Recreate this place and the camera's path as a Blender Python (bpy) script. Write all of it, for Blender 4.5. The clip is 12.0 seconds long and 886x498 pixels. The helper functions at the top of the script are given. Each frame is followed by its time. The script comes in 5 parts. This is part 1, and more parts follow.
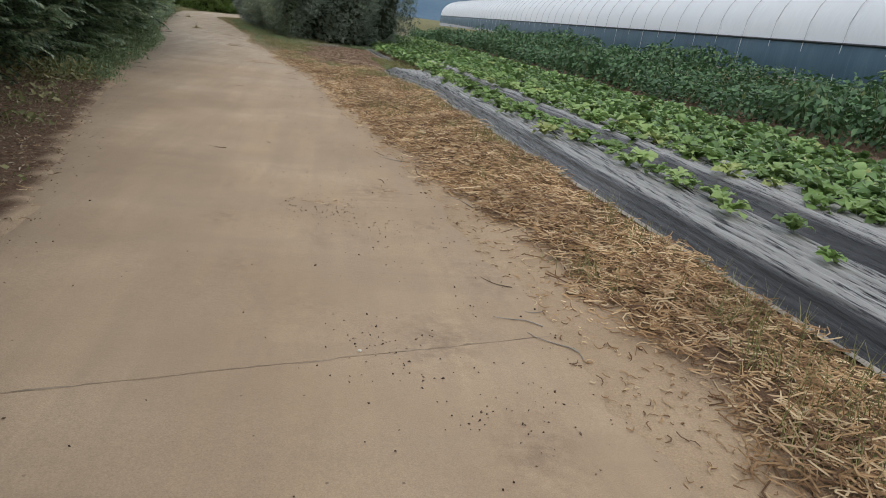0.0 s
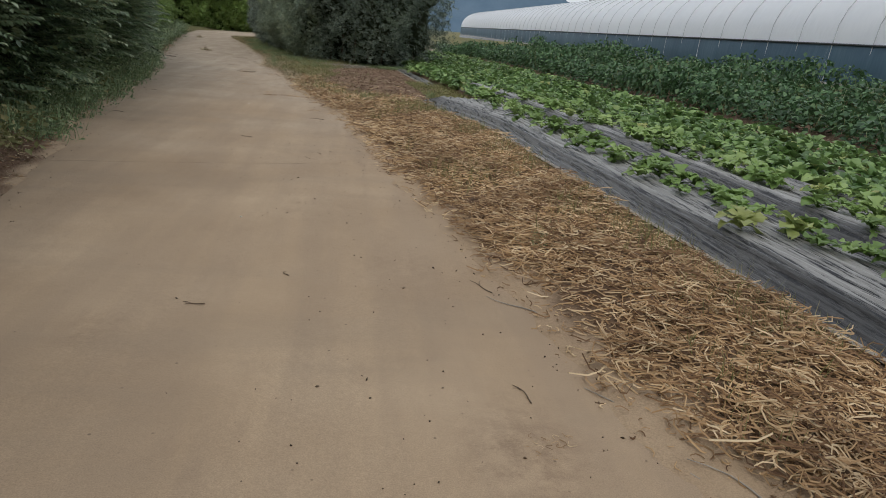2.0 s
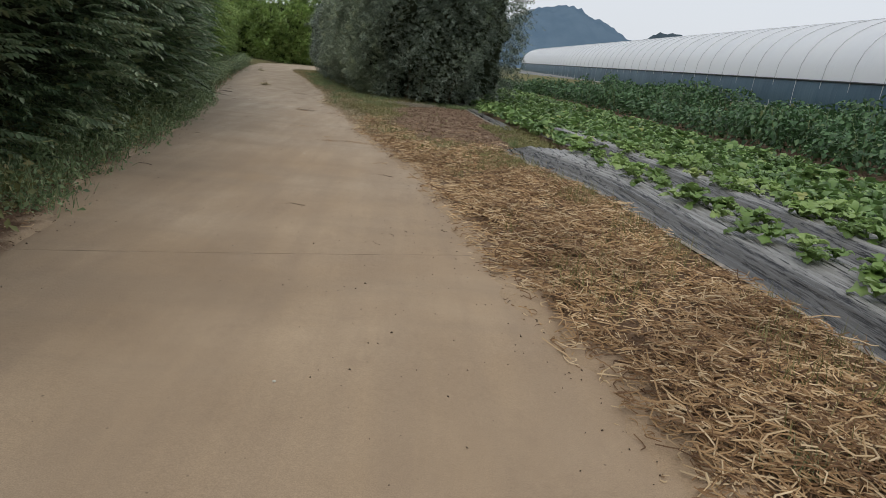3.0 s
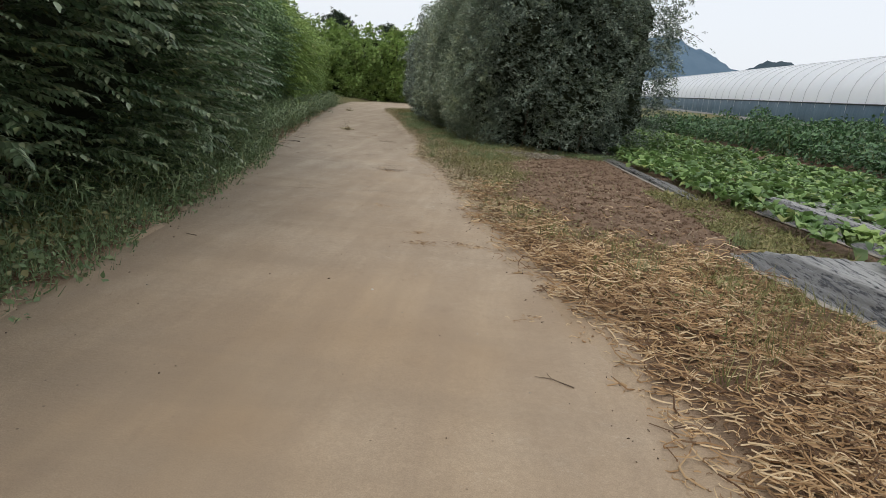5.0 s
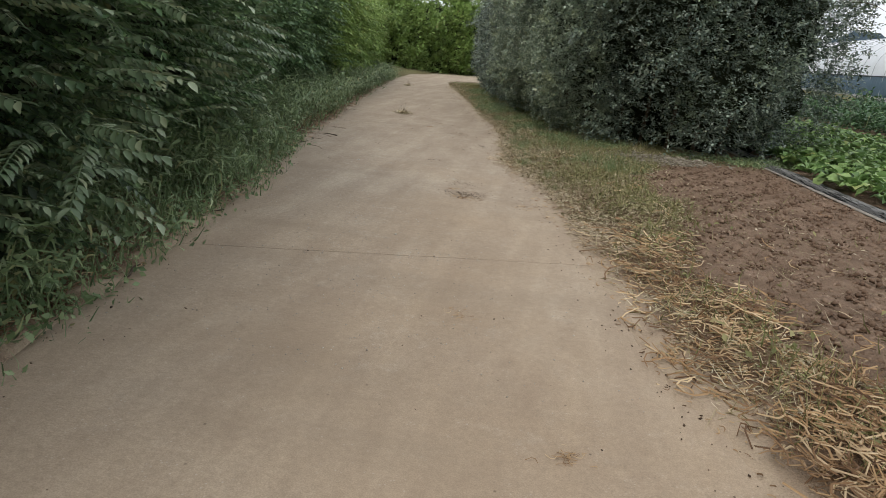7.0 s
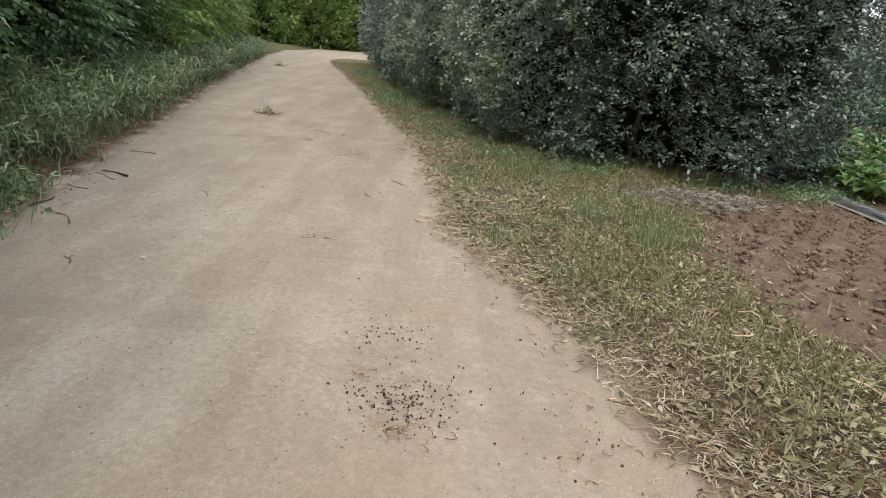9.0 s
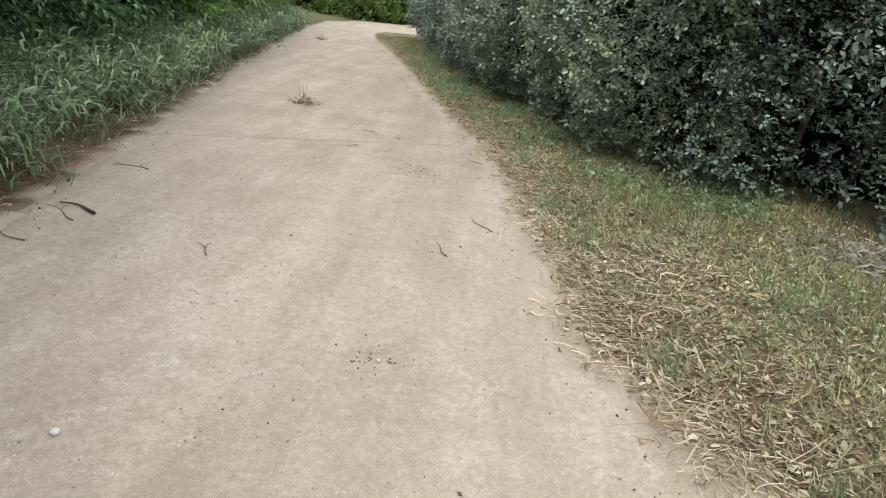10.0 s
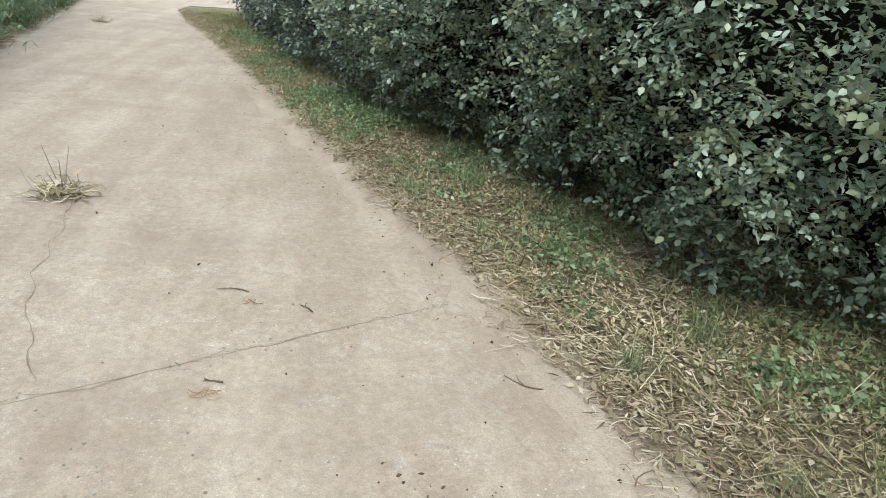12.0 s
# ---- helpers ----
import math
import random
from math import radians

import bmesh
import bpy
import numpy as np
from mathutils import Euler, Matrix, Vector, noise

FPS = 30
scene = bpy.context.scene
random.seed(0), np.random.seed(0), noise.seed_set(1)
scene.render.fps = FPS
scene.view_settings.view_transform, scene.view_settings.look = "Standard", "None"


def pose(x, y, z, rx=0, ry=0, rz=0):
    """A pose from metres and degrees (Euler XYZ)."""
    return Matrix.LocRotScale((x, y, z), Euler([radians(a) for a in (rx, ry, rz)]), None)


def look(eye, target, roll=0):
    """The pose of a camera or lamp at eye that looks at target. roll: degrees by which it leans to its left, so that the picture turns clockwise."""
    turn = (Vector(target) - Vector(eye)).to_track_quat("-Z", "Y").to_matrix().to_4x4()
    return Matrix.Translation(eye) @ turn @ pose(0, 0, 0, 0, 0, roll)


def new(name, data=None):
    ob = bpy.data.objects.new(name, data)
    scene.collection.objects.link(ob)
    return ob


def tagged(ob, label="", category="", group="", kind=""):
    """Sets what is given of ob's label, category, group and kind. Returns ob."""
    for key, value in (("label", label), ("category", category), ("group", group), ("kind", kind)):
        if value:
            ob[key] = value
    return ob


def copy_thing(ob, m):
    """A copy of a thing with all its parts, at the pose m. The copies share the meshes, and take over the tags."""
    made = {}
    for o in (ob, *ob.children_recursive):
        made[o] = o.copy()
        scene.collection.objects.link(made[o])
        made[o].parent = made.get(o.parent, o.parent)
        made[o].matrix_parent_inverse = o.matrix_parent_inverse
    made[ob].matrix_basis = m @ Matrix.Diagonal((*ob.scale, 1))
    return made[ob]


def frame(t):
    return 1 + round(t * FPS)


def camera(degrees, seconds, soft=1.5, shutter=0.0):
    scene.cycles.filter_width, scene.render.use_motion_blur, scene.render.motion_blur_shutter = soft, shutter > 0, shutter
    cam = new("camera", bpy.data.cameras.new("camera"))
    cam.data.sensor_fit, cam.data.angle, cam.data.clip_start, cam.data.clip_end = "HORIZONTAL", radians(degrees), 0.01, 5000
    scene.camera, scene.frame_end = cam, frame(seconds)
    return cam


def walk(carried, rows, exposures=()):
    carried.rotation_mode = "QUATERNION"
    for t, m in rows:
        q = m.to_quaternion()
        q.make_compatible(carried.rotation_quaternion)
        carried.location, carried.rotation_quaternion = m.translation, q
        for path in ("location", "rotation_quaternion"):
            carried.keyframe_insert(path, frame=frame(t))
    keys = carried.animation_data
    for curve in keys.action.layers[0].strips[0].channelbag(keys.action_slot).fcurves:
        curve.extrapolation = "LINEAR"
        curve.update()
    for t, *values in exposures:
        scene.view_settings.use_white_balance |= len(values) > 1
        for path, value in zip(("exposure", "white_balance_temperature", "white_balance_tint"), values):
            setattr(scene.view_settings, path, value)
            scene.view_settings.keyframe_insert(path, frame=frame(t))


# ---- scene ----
cam = camera(68.1, 12.0, soft=0.6)
PATH = [
    (0, (1.377, 1.748, 1.546), (1.751, 3.601, 0.891), 7.1),
    (0.5, (1.317, 2.773, 1.569), (1.747, 4.58, 0.829), 5.5),
    (1, (1.19, 3.914, 1.521), (1.596, 5.732, 0.793), 6.0),
    (1.5, (1.181, 4.322, 1.552), (1.652, 6.113, 0.796), 4.8),
    (2, (1.078, 5.426, 1.562), (1.392, 7.298, 0.93), 5.5),
    (2.5, (0.957, 6.501, 1.562), (1.245, 8.388, 0.964), 5.8),
    (3, (0.799, 7.747, 1.564), (0.957, 9.662, 1.01), 6.2),
    (3.5, (0.656, 8.923, 1.583), (0.785, 10.825, 0.98), 4.5),
    (3.7, (0.605, 9.427, 1.654), (0.643, 11.356, 1.126), 4.4),
    (5.3, (0.092, 13.621, 1.51), (-0.036, 15.557, 1.026), 4.9),
    (5.5, (0.02, 13.952, 1.52), (-0.066, 15.877, 0.983), 4.6),
    (6, (-0.185, 14.883, 1.585), (-0.41, 16.777, 0.982), 4.8),
    (6.5, (-0.517, 16.083, 1.605), (-0.858, 17.99, 1.106), 6.1),
    (6.7, (-0.614, 16.575, 1.553), (-0.929, 18.468, 0.992), 5.7),
    (8.3, (-1.22, 20.406, 1.467), (-1.382, 22.306, 0.866), 5.2),
    (8.5, (-1.347, 20.924, 1.48), (-1.411, 22.845, 0.928), 6.0),
    (9, (-1.547, 21.97, 1.441), (-1.496, 23.87, 0.82), 5.6),
    (9.5, (-1.846, 22.99, 1.417), (-1.868, 24.882, 0.771), 6.8),
    (10, (-2.047, 23.993, 1.417), (-2.084, 25.866, 0.716), 7.2),
    (10.5, (-2.283, 25.084, 1.439), (-2.227, 26.954, 0.732), 8.1),
    (11, (-2.482, 26.129, 1.374), (-2.17, 27.966, 0.645), 7.9),
    (11.5, (-2.692, 27.199, 1.412), (-2.274, 29.015, 0.685), 8.3),
    (12, (-2.905, 28.162, 1.413), (-2.434, 29.963, 0.682), 7.1),
]
EXPOSE = [(0.0, 0.0, 6450, 9), (0.5, 0.14, 6330, 9), (1.0, 0.21, 6180, 9), (1.5, 0.08, 6380, 9), (2.0, -0.3, 6560, 9), (2.5, -0.32, 6620, 9), (3.5, -0.18, 6650, 9), (5.5, 0.0, 6680, 9), (6.5, 0.06, 6680, 9), (8.5, 0.36, 6480, 10), (9.5, 0.72, 6330, 10), (10.0, 0.9, 6230, 9), (10.5, 0.94, 6180, 9), (12.0, 1.07, 5950, 5)]
walk(cam, [(t, look(eye, target, roll)) for t, eye, target, roll in PATH], EXPOSE)

# ---- world and light: a bright overcast sky ----
SUN_EL, SUN_ROT = 52.0, 200.0
world = bpy.data.worlds.new("overcast")
scene.world = world
world.use_nodes = True
wn, wl = world.node_tree.nodes, world.node_tree.links
sky = wn.new("ShaderNodeTexSky")
sky.sky_type, sky.sun_disc = "NISHITA", False
sky.sun_elevation, sky.sun_rotation = radians(SUN_EL), radians(SUN_ROT)
sky.air_density, sky.dust_density = 1.0, 4.0
veil = wn.new("ShaderNodeMix")
veil.data_type = "RGBA"
veil.inputs[0].default_value = 0.82
veil.inputs[7].default_value = (9.0, 9.5, 10.4, 1)
wl.new(sky.outputs[0], veil.inputs[6])
wl.new(veil.outputs[2], wn["Background"].inputs[0])
wn["Background"].inputs[1].default_value = 0.11
sun = new("sun", bpy.data.lights.new("sun", "SUN"))
sun.data.energy, sun.data.angle, sun.data.color = 0.9, radians(25), (1.0, 0.96, 0.9)
sun.matrix_basis = pose(0, 0, 30, 90 - SUN_EL, 0, 180 - SUN_ROT)


# ---- materials ----
class Mat:
    """A small builder of node materials."""

    def __init__(self, name, rough=0.8, spec=0.5, metal=0.0):
        self.m = bpy.data.materials.new(name)
        self.m.use_nodes = True
        self.n, self.l = self.m.node_tree.nodes, self.m.node_tree.links
        self.b = self.n["Principled BSDF"]
        self.b.inputs["Roughness"].default_value = rough
        self.b.inputs["Specular IOR Level"].default_value = spec
        self.b.inputs["Metallic"].default_value = metal
        self.pos = self.n.new("ShaderNodeNewGeometry").outputs["Position"]

    def stretch(self, sx, sy, sz, rz=0.0):
        v = self.n.new("ShaderNodeMapping")
        v.inputs["Scale"].default_value = (sx, sy, sz)
        v.inputs["Rotation"].default_value = (0, 0, rz)
        self.l.new(self.pos, v.inputs[0])
        return v.outputs[0]

    def noise(self, scale, detail=3.0, rough=0.55, vec=None):
        v = self.n.new("ShaderNodeTexNoise")
        v.inputs["Scale"].default_value, v.inputs["Detail"].default_value, v.inputs["Roughness"].default_value = scale, detail, rough
        self.l.new(vec or self.pos, v.inputs["Vector"])
        return v.outputs["Fac"]

    def cells(self, scale, vec=None):
        v = self.n.new("ShaderNodeTexVoronoi")
        v.inputs["Scale"].default_value = scale
        self.l.new(vec or self.pos, v.inputs["Vector"])
        return v.outputs["Distance"], v.outputs["Color"]

    def ramp(self, fac, stops):
        r = self.n.new("ShaderNodeValToRGB")
        while len(r.color_ramp.elements) < len(stops):
            r.color_ramp.elements.new(0.5)
        for e, (p, c) in zip(r.color_ramp.elements, stops):
            e.position, e.color = p, (*c, 1) if isinstance(c, tuple) else (c, c, c, 1)
        self.l.new(fac, r.inputs[0])
        return r.outputs[0]

    def mix(self, fac, a, b, mode="MIX"):
        m = self.n.new("ShaderNodeMix")
        m.data_type, m.blend_type = "RGBA", mode
        for v, s in ((fac, m.inputs[0]), (a, m.inputs[6]), (b, m.inputs[7])):
            if isinstance(v, tuple):
                s.default_value = (*v, 1)
            elif isinstance(v, (int, float)):
                s.default_value = v
            else:
                self.l.new(v, s)
        return m.outputs[2]

    def math(self, op, a, b=0.0):
        m = self.n.new("ShaderNodeMath")
        m.operation = op
        for v, s in ((a, m.inputs[0]), (b, m.inputs[1])):
            if isinstance(v, (int, float)):
                s.default_value = v
            else:
                self.l.new(v, s)
        return m.outputs[0]

    def island(self):
        return self.n.new("ShaderNodeNewGeometry").outputs["Random Per Island"]

    def each(self):
        return self.n.new("ShaderNodeObjectInfo").outputs["Random"]

    def zone(self, name):
        a = self.n.new("ShaderNodeAttribute")
        a.attribute_name = name
        return a.outputs["Fac"]

    def axis(self, i):
        s = self.n.new("ShaderNodeSeparateXYZ")
        self.l.new(self.pos, s.inputs[0])
        return s.outputs[i]

    def color(self, c):
        if isinstance(c, tuple):
            self.b.inputs["Base Color"].default_value = (*c, 1)
        else:
            self.l.new(c, self.b.inputs["Base Color"])
        return self

    def bump(self, h, strength=0.5, dist=0.02):
        u = self.n.new("ShaderNodeBump")
        u.inputs["Strength"].default_value, u.inputs["Distance"].default_value = strength, dist
        self.l.new(h, u.inputs["Height"])
        self.l.new(u.outputs[0], self.b.inputs["Normal"])
        return self

    def thin(self, amount, tint):
        """Light through a leaf or film."""
        t = self.n.new("ShaderNodeBsdfTranslucent")
        if isinstance(tint, tuple):
            t.inputs[0].default_value = (*tint, 1)
        else:
            self.l.new(tint, t.inputs[0])
        s = self.n.new("ShaderNodeMixShader")
        s.inputs[0].default_value = amount
        self.l.new(self.b.outputs[0], s.inputs[1])
        self.l.new(t.outputs[0], s.inputs[2])
        self.l.new(s.outputs[0], self.n["Material Output"].inputs[0])
        return self


def leaf_mat(name, dark, mid, light, rough=0.42, spec=0.5, thin=0.18, patch=0.6, stray=None, per="island", young=None):
    k = Mat(name, rough, spec)
    rnd = k.island() if per == "island" else k.each()
    c = k.ramp(rnd, [(0.0, dark), (0.5, mid), (0.93, light), (1.0, stray or light)])
    big = k.noise(patch, 3)
    c = k.mix(k.ramp(big, [(0.4, 0.0), (0.75, 0.45)]), c, dark)
    if young:
        c = k.mix(k.ramp(k.noise(2.3, 2), [(0.56, 0.0), (0.66, 0.7)]), c, young)
    k.color(c)
    k.thin(thin, k.mix(0.5, c, light))
    return k.m


def road_tone(k):
    """Blown sand over cement: tan where the walk begins, greyer further on. Gives the colour and how bare the cement is."""
    base = k.ramp(k.noise(0.7, 5), [(0.3, (0.37, 0.265, 0.168)), (0.5, (0.425, 0.31, 0.2)), (0.72, (0.49, 0.366, 0.242))])
    along = k.ramp(k.math("ADD", k.math("MULTIPLY", k.axis(1), 0.028), k.math("MULTIPLY", k.noise(0.5, 4), 0.5)), [(0.62, 0.0), (1.15, 1.0)])
    grey = k.ramp(k.noise(1.6, 7, 0.68, k.stretch(1.5, 0.6, 1.0, radians(-12))), [(0.3, (0.39, 0.31, 0.226)), (0.55, (0.465, 0.378, 0.282)), (0.75, (0.54, 0.455, 0.35))])
    return k.mix(along, base, grey), along


def concrete_mat():
    k = Mat("sandy_concrete", 0.9, 0.3)
    c, along = road_tone(k)
    # streaks along the wheel lines
    lane = k.noise(1.0, 4, 0.6, k.stretch(2.6, 0.22, 1.0, radians(-12)))
    c = k.mix(k.ramp(lane, [(0.42, 0.3), (0.6, 0.0)]), c, (0.3, 0.225, 0.16))
    # fine grit and pale specks
    grit = k.noise(160, 2, 0.7)
    c = k.mix(0.4, c, k.ramp(grit, [(0.3, 0.25), (0.7, 0.62)]), "OVERLAY")
    dist, col = k.cells(38)
    speck = k.math("MULTIPLY", k.ramp(dist, [(0.1, 1.0), (0.2, 0.0)]), k.ramp(k.noise(5, 3), [(0.46, 0.0), (0.6, 1.0)]))
    c = k.mix(k.math("MULTIPLY", speck, k.math("MULTIPLY", along, 0.5)), c, (0.72, 0.66, 0.57))
    # scuffed places where the aggregate shows
    scuff = k.math("MULTIPLY", k.ramp(k.noise(5.0, 8, 0.8), [(0.54, 0.0), (0.66, 0.38)]), k.ramp(k.noise(0.6, 3, 0.5, k.stretch(1.6, 0.5, 1.0, radians(-12))), [(0.45, 0.0), (0.6, 1.0)]))
    c = k.mix(k.math("MULTIPLY", scuff, along), c, (0.6, 0.54, 0.445))
    # coarse mottling of worn aggregate
    worn = k.noise(30, 5, 0.75)
    c = k.mix(k.math("ADD", k.math("MULTIPLY", along, 0.34), 0.08), c, k.ramp(worn, [(0.34, 0.32), (0.66, 0.68)]), "OVERLAY")
    # damp bands across the road
    damp = k.noise(1.0, 4, 0.6, k.stretch(0.25, 1.5, 1.0, radians(-12)))
    c = k.mix(k.ramp(damp, [(0.5, 0.0), (0.62, 0.22)]), c, (0.27, 0.21, 0.15))
    # small dark specks of earth
    spot, _ = k.cells(9)
    c = k.mix(k.math("MULTIPLY", k.ramp(spot, [(0.035, 0.75), (0.075, 0.0)]), k.ramp(k.noise(2.2, 3), [(0.47, 0.0), (0.56, 1.0)])), c, (0.13, 0.095, 0.065))
    # smears of trodden earth
    smear = k.math("MULTIPLY", k.zone("earth"), k.ramp(k.noise(9, 6, 0.75), [(0.42, 0.0), (0.6, 1.0)]))
    c = k.mix(k.math("MULTIPLY", smear, 0.6), c, (0.2, 0.135, 0.09))
    stain = k.noise(1.7, 6, 0.7, k.stretch(1.2, 0.6, 1.0, radians(-12)))
    c = k.mix(k.ramp(stain, [(0.56, 0.0), (0.72, 0.34)]), c, (0.25, 0.18, 0.125))
    k.color(c)
    h = k.math("ADD", k.math("MULTIPLY", k.noise(60, 4, 0.7), 0.7), k.math("MULTIPLY", k.noise(6, 4), 0.8))
    k.bump(h, 0.6, 0.012)
    return k.m


def ground_mat():
    k = Mat("field_soil", 0.95, 0.2)
    soil = k.ramp(k.noise(5, 6, 0.65), [(0.3, (0.185, 0.12, 0.08)), (0.55, (0.295, 0.2, 0.135)), (0.75, (0.4, 0.285, 0.2))])
    humus = k.ramp(k.noise(14, 5, 0.7), [(0.3, (0.115, 0.068, 0.042)), (0.55, (0.21, 0.13, 0.08)), (0.75, (0.34, 0.225, 0.145))])
    green = k.ramp(k.noise(9, 5, 0.7), [(0.3, (0.11, 0.11, 0.05)), (0.55, (0.21, 0.195, 0.09)), (0.75, (0.35, 0.3, 0.17))])
    sand, _ = road_tone(k)
    sand = k.mix(k.ramp(k.noise(7, 5, 0.7), [(0.5, 0.0), (0.75, 0.25)]), sand, (0.24, 0.17, 0.115))
    c = k.mix(k.zone("litter"), soil, humus)
    c = k.mix(k.zone("grass"), c, green)
    grit = k.noise(120, 2, 0.7)
    c = k.mix(0.5, c, k.ramp(grit, [(0.3, 0.22), (0.7, 0.62)]), "OVERLAY")
    sand = k.mix(0.4, sand, k.ramp(grit, [(0.3, 0.25), (0.7, 0.62)]), "OVERLAY")
    c = k.mix(k.zone("sand"), c, sand)
    k.color(c)
    h = k.math("ADD", k.math("MULTIPLY", k.noise(22, 5, 0.7), 1.0), k.math("MULTIPLY", k.noise(80, 3), 0.35))
    h = k.math("MULTIPLY", h, k.math("SUBTRACT", 1.0, k.math("MULTIPLY", k.zone("sand"), 0.75)))
    k.bump(h, 1.0, 0.05)
    return k.m


def film_mat():
    k = Mat("black_mulch_film", 0.3, 0.5)
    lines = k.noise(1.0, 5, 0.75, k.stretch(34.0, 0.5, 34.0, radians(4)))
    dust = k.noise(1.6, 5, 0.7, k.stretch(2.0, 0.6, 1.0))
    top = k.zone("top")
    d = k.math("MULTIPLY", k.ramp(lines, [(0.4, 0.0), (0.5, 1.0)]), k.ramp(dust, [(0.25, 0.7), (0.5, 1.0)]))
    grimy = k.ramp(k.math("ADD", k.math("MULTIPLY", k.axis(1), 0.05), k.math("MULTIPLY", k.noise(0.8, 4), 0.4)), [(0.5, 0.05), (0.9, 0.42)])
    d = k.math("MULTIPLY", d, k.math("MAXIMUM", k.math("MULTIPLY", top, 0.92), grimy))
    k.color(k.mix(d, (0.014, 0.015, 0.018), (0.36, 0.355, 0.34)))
    k.l.new(k.math("ADD", k.math("MULTIPLY", d, 0.35), 0.2), k.b.inputs["Roughness"])
    k.bump(k.math("ADD", lines, k.math("MULTIPLY", k.noise(7, 3), 0.5)), 0.5, 0.025)
    return k.m


def plain(name, c1, c2, scale=6.0, rough=0.8, spec=0.4, bump=0.3, dist=0.01, metal=0.0):
    k = Mat(name, rough, spec, metal)
    k.color(k.ramp(k.noise(scale, 5, 0.65), [(0.3, c1), (0.7, c2)]))
    k.bump(k.noise(scale * 6, 4, 0.7), bump, dist)
    return k.m


def varied(name, stops, rough=0.8, spec=0.3, thin=0.0):
    k = Mat(name, rough, spec)
    c = k.ramp(k.island(), stops)
    c = k.mix(k.ramp(k.noise(1.1, 3), [(0.35, 0.0), (0.7, 0.5)]), c, stops[0][1])
    k.color(c)
    if thin:
        k.thin(thin, c)
    return k.m


M_ROAD, M_GROUND, M_FILM = concrete_mat(), ground_mat(), film_mat()
M_STRAW = varied("dry_straw", [(0.0, (0.1, 0.052, 0.026)), (0.3, (0.29, 0.168, 0.08)), (0.65, (0.54, 0.35, 0.175)), (1.0, (0.82, 0.64, 0.4))], 0.65)
M_DEADLEAF = varied("dead_leaf", [(0.0, (0.16, 0.11, 0.065)), (0.4, (0.35, 0.26, 0.165)), (0.8, (0.54, 0.44, 0.3)), (1.0, (0.7, 0.62, 0.47))], 0.75)
M_GRASS = leaf_mat("grass_blade", (0.085, 0.14, 0.06), (0.19, 0.275, 0.12), (0.39, 0.47, 0.25), 0.45, 0.45, 0.25, 0.9, (0.34, 0.3, 0.13))
M_DRYGRASS = leaf_mat("half_dry_grass", (0.12, 0.13, 0.045), (0.23, 0.23, 0.09), (0.4, 0.36, 0.175), 0.6, 0.3, 0.15, 0.9, (0.45, 0.37, 0.2))
M_HEDGE_L = leaf_mat("acacia_leaflet", (0.024, 0.046, 0.022), (0.065, 0.115, 0.05), (0.2, 0.27, 0.14), 0.36, 0.5, 0.12, 0.5, (0.2, 0.19, 0.07))
M_SPRAY = leaf_mat("feathery_shoot_leaflet", (0.1, 0.15, 0.08), (0.21, 0.285, 0.155), (0.4, 0.47, 0.31), 0.36, 0.5, 0.15, 0.5, (0.33, 0.33, 0.15))
M_HEDGE_R = leaf_mat("glossy_hedge_leaf", (0.066, 0.1, 0.068), (0.24, 0.305, 0.207), (0.5, 0.57, 0.44), 0.36, 0.5, 0.2, 0.6, (0.4, 0.4, 0.2), young=(0.36, 0.4, 0.22))
M_BUSH = leaf_mat("dark_bush_leaf", (0.028, 0.05, 0.038), (0.125, 0.172, 0.13), (0.4, 0.46, 0.37), 0.36, 0.45, 0.1, 0.6, (0.25, 0.27, 0.12), young=(0.19, 0.24, 0.13))
M_SHOOT = leaf_mat("young_acacia_shoot", (0.06, 0.12, 0.05), (0.13, 0.23, 0.095), (0.3, 0.42, 0.2), 0.4, 0.5, 0.2, 0.5)
M_FARLEAF = leaf_mat("bright_bank_leaf", (0.13, 0.21, 0.055), (0.24, 0.36, 0.095), (0.38, 0.5, 0.16), 0.45, 0.4, 0.28, 0.25, (0.24, 0.24, 0.08))
M_CROP = leaf_mat("crop_leaf", (0.055, 0.115, 0.032), (0.145, 0.255, 0.07), (0.33, 0.47, 0.17), 0.45, 0.45, 0.22, 0.8, (0.36, 0.37, 0.12))
M_CROP_Y = leaf_mat("yellowing_crop_leaf", (0.1, 0.17, 0.04), (0.2, 0.32, 0.085), (0.36, 0.48, 0.17), 0.45, 0.45, 0.25, 0.8, (0.42, 0.42, 0.14), per="each")
M_BEAN = leaf_mat("bean_leaf", (0.033, 0.075, 0.032), (0.065, 0.145, 0.055), (0.14, 0.25, 0.105), 0.45, 0.4, 0.18, 0.7, (0.2, 0.22, 0.08))
M_PINE = leaf_mat("far_tree_leaf", (0.025, 0.045, 0.025), (0.04, 0.065, 0.035), (0.06, 0.09, 0.05), 0.6, 0.3, 0.1, 0.3)
M_BARK = plain("grey_brown_bark", (0.06, 0.045, 0.032), (0.14, 0.105, 0.075), 14, 0.9, 0.2, 0.8)
# near-black: the shade inside the shrubs is put into this colour
M_SHADE = plain("inner_shade_dark", (0.022, 0.027, 0.016), (0.05, 0.058, 0.034), 9, 1.0, 0.0, 1.0, 0.05)
M_STICK = plain("broken_twig", (0.1, 0.072, 0.05), (0.24, 0.18, 0.125), 30, 0.85, 0.2, 0.5)
M_CLOD = varied("soil_crumb", [(0.0, (0.045, 0.032, 0.024)), (0.5, (0.13, 0.09, 0.062)), (1.0, (0.32, 0.24, 0.17))], 0.95, 0.1)
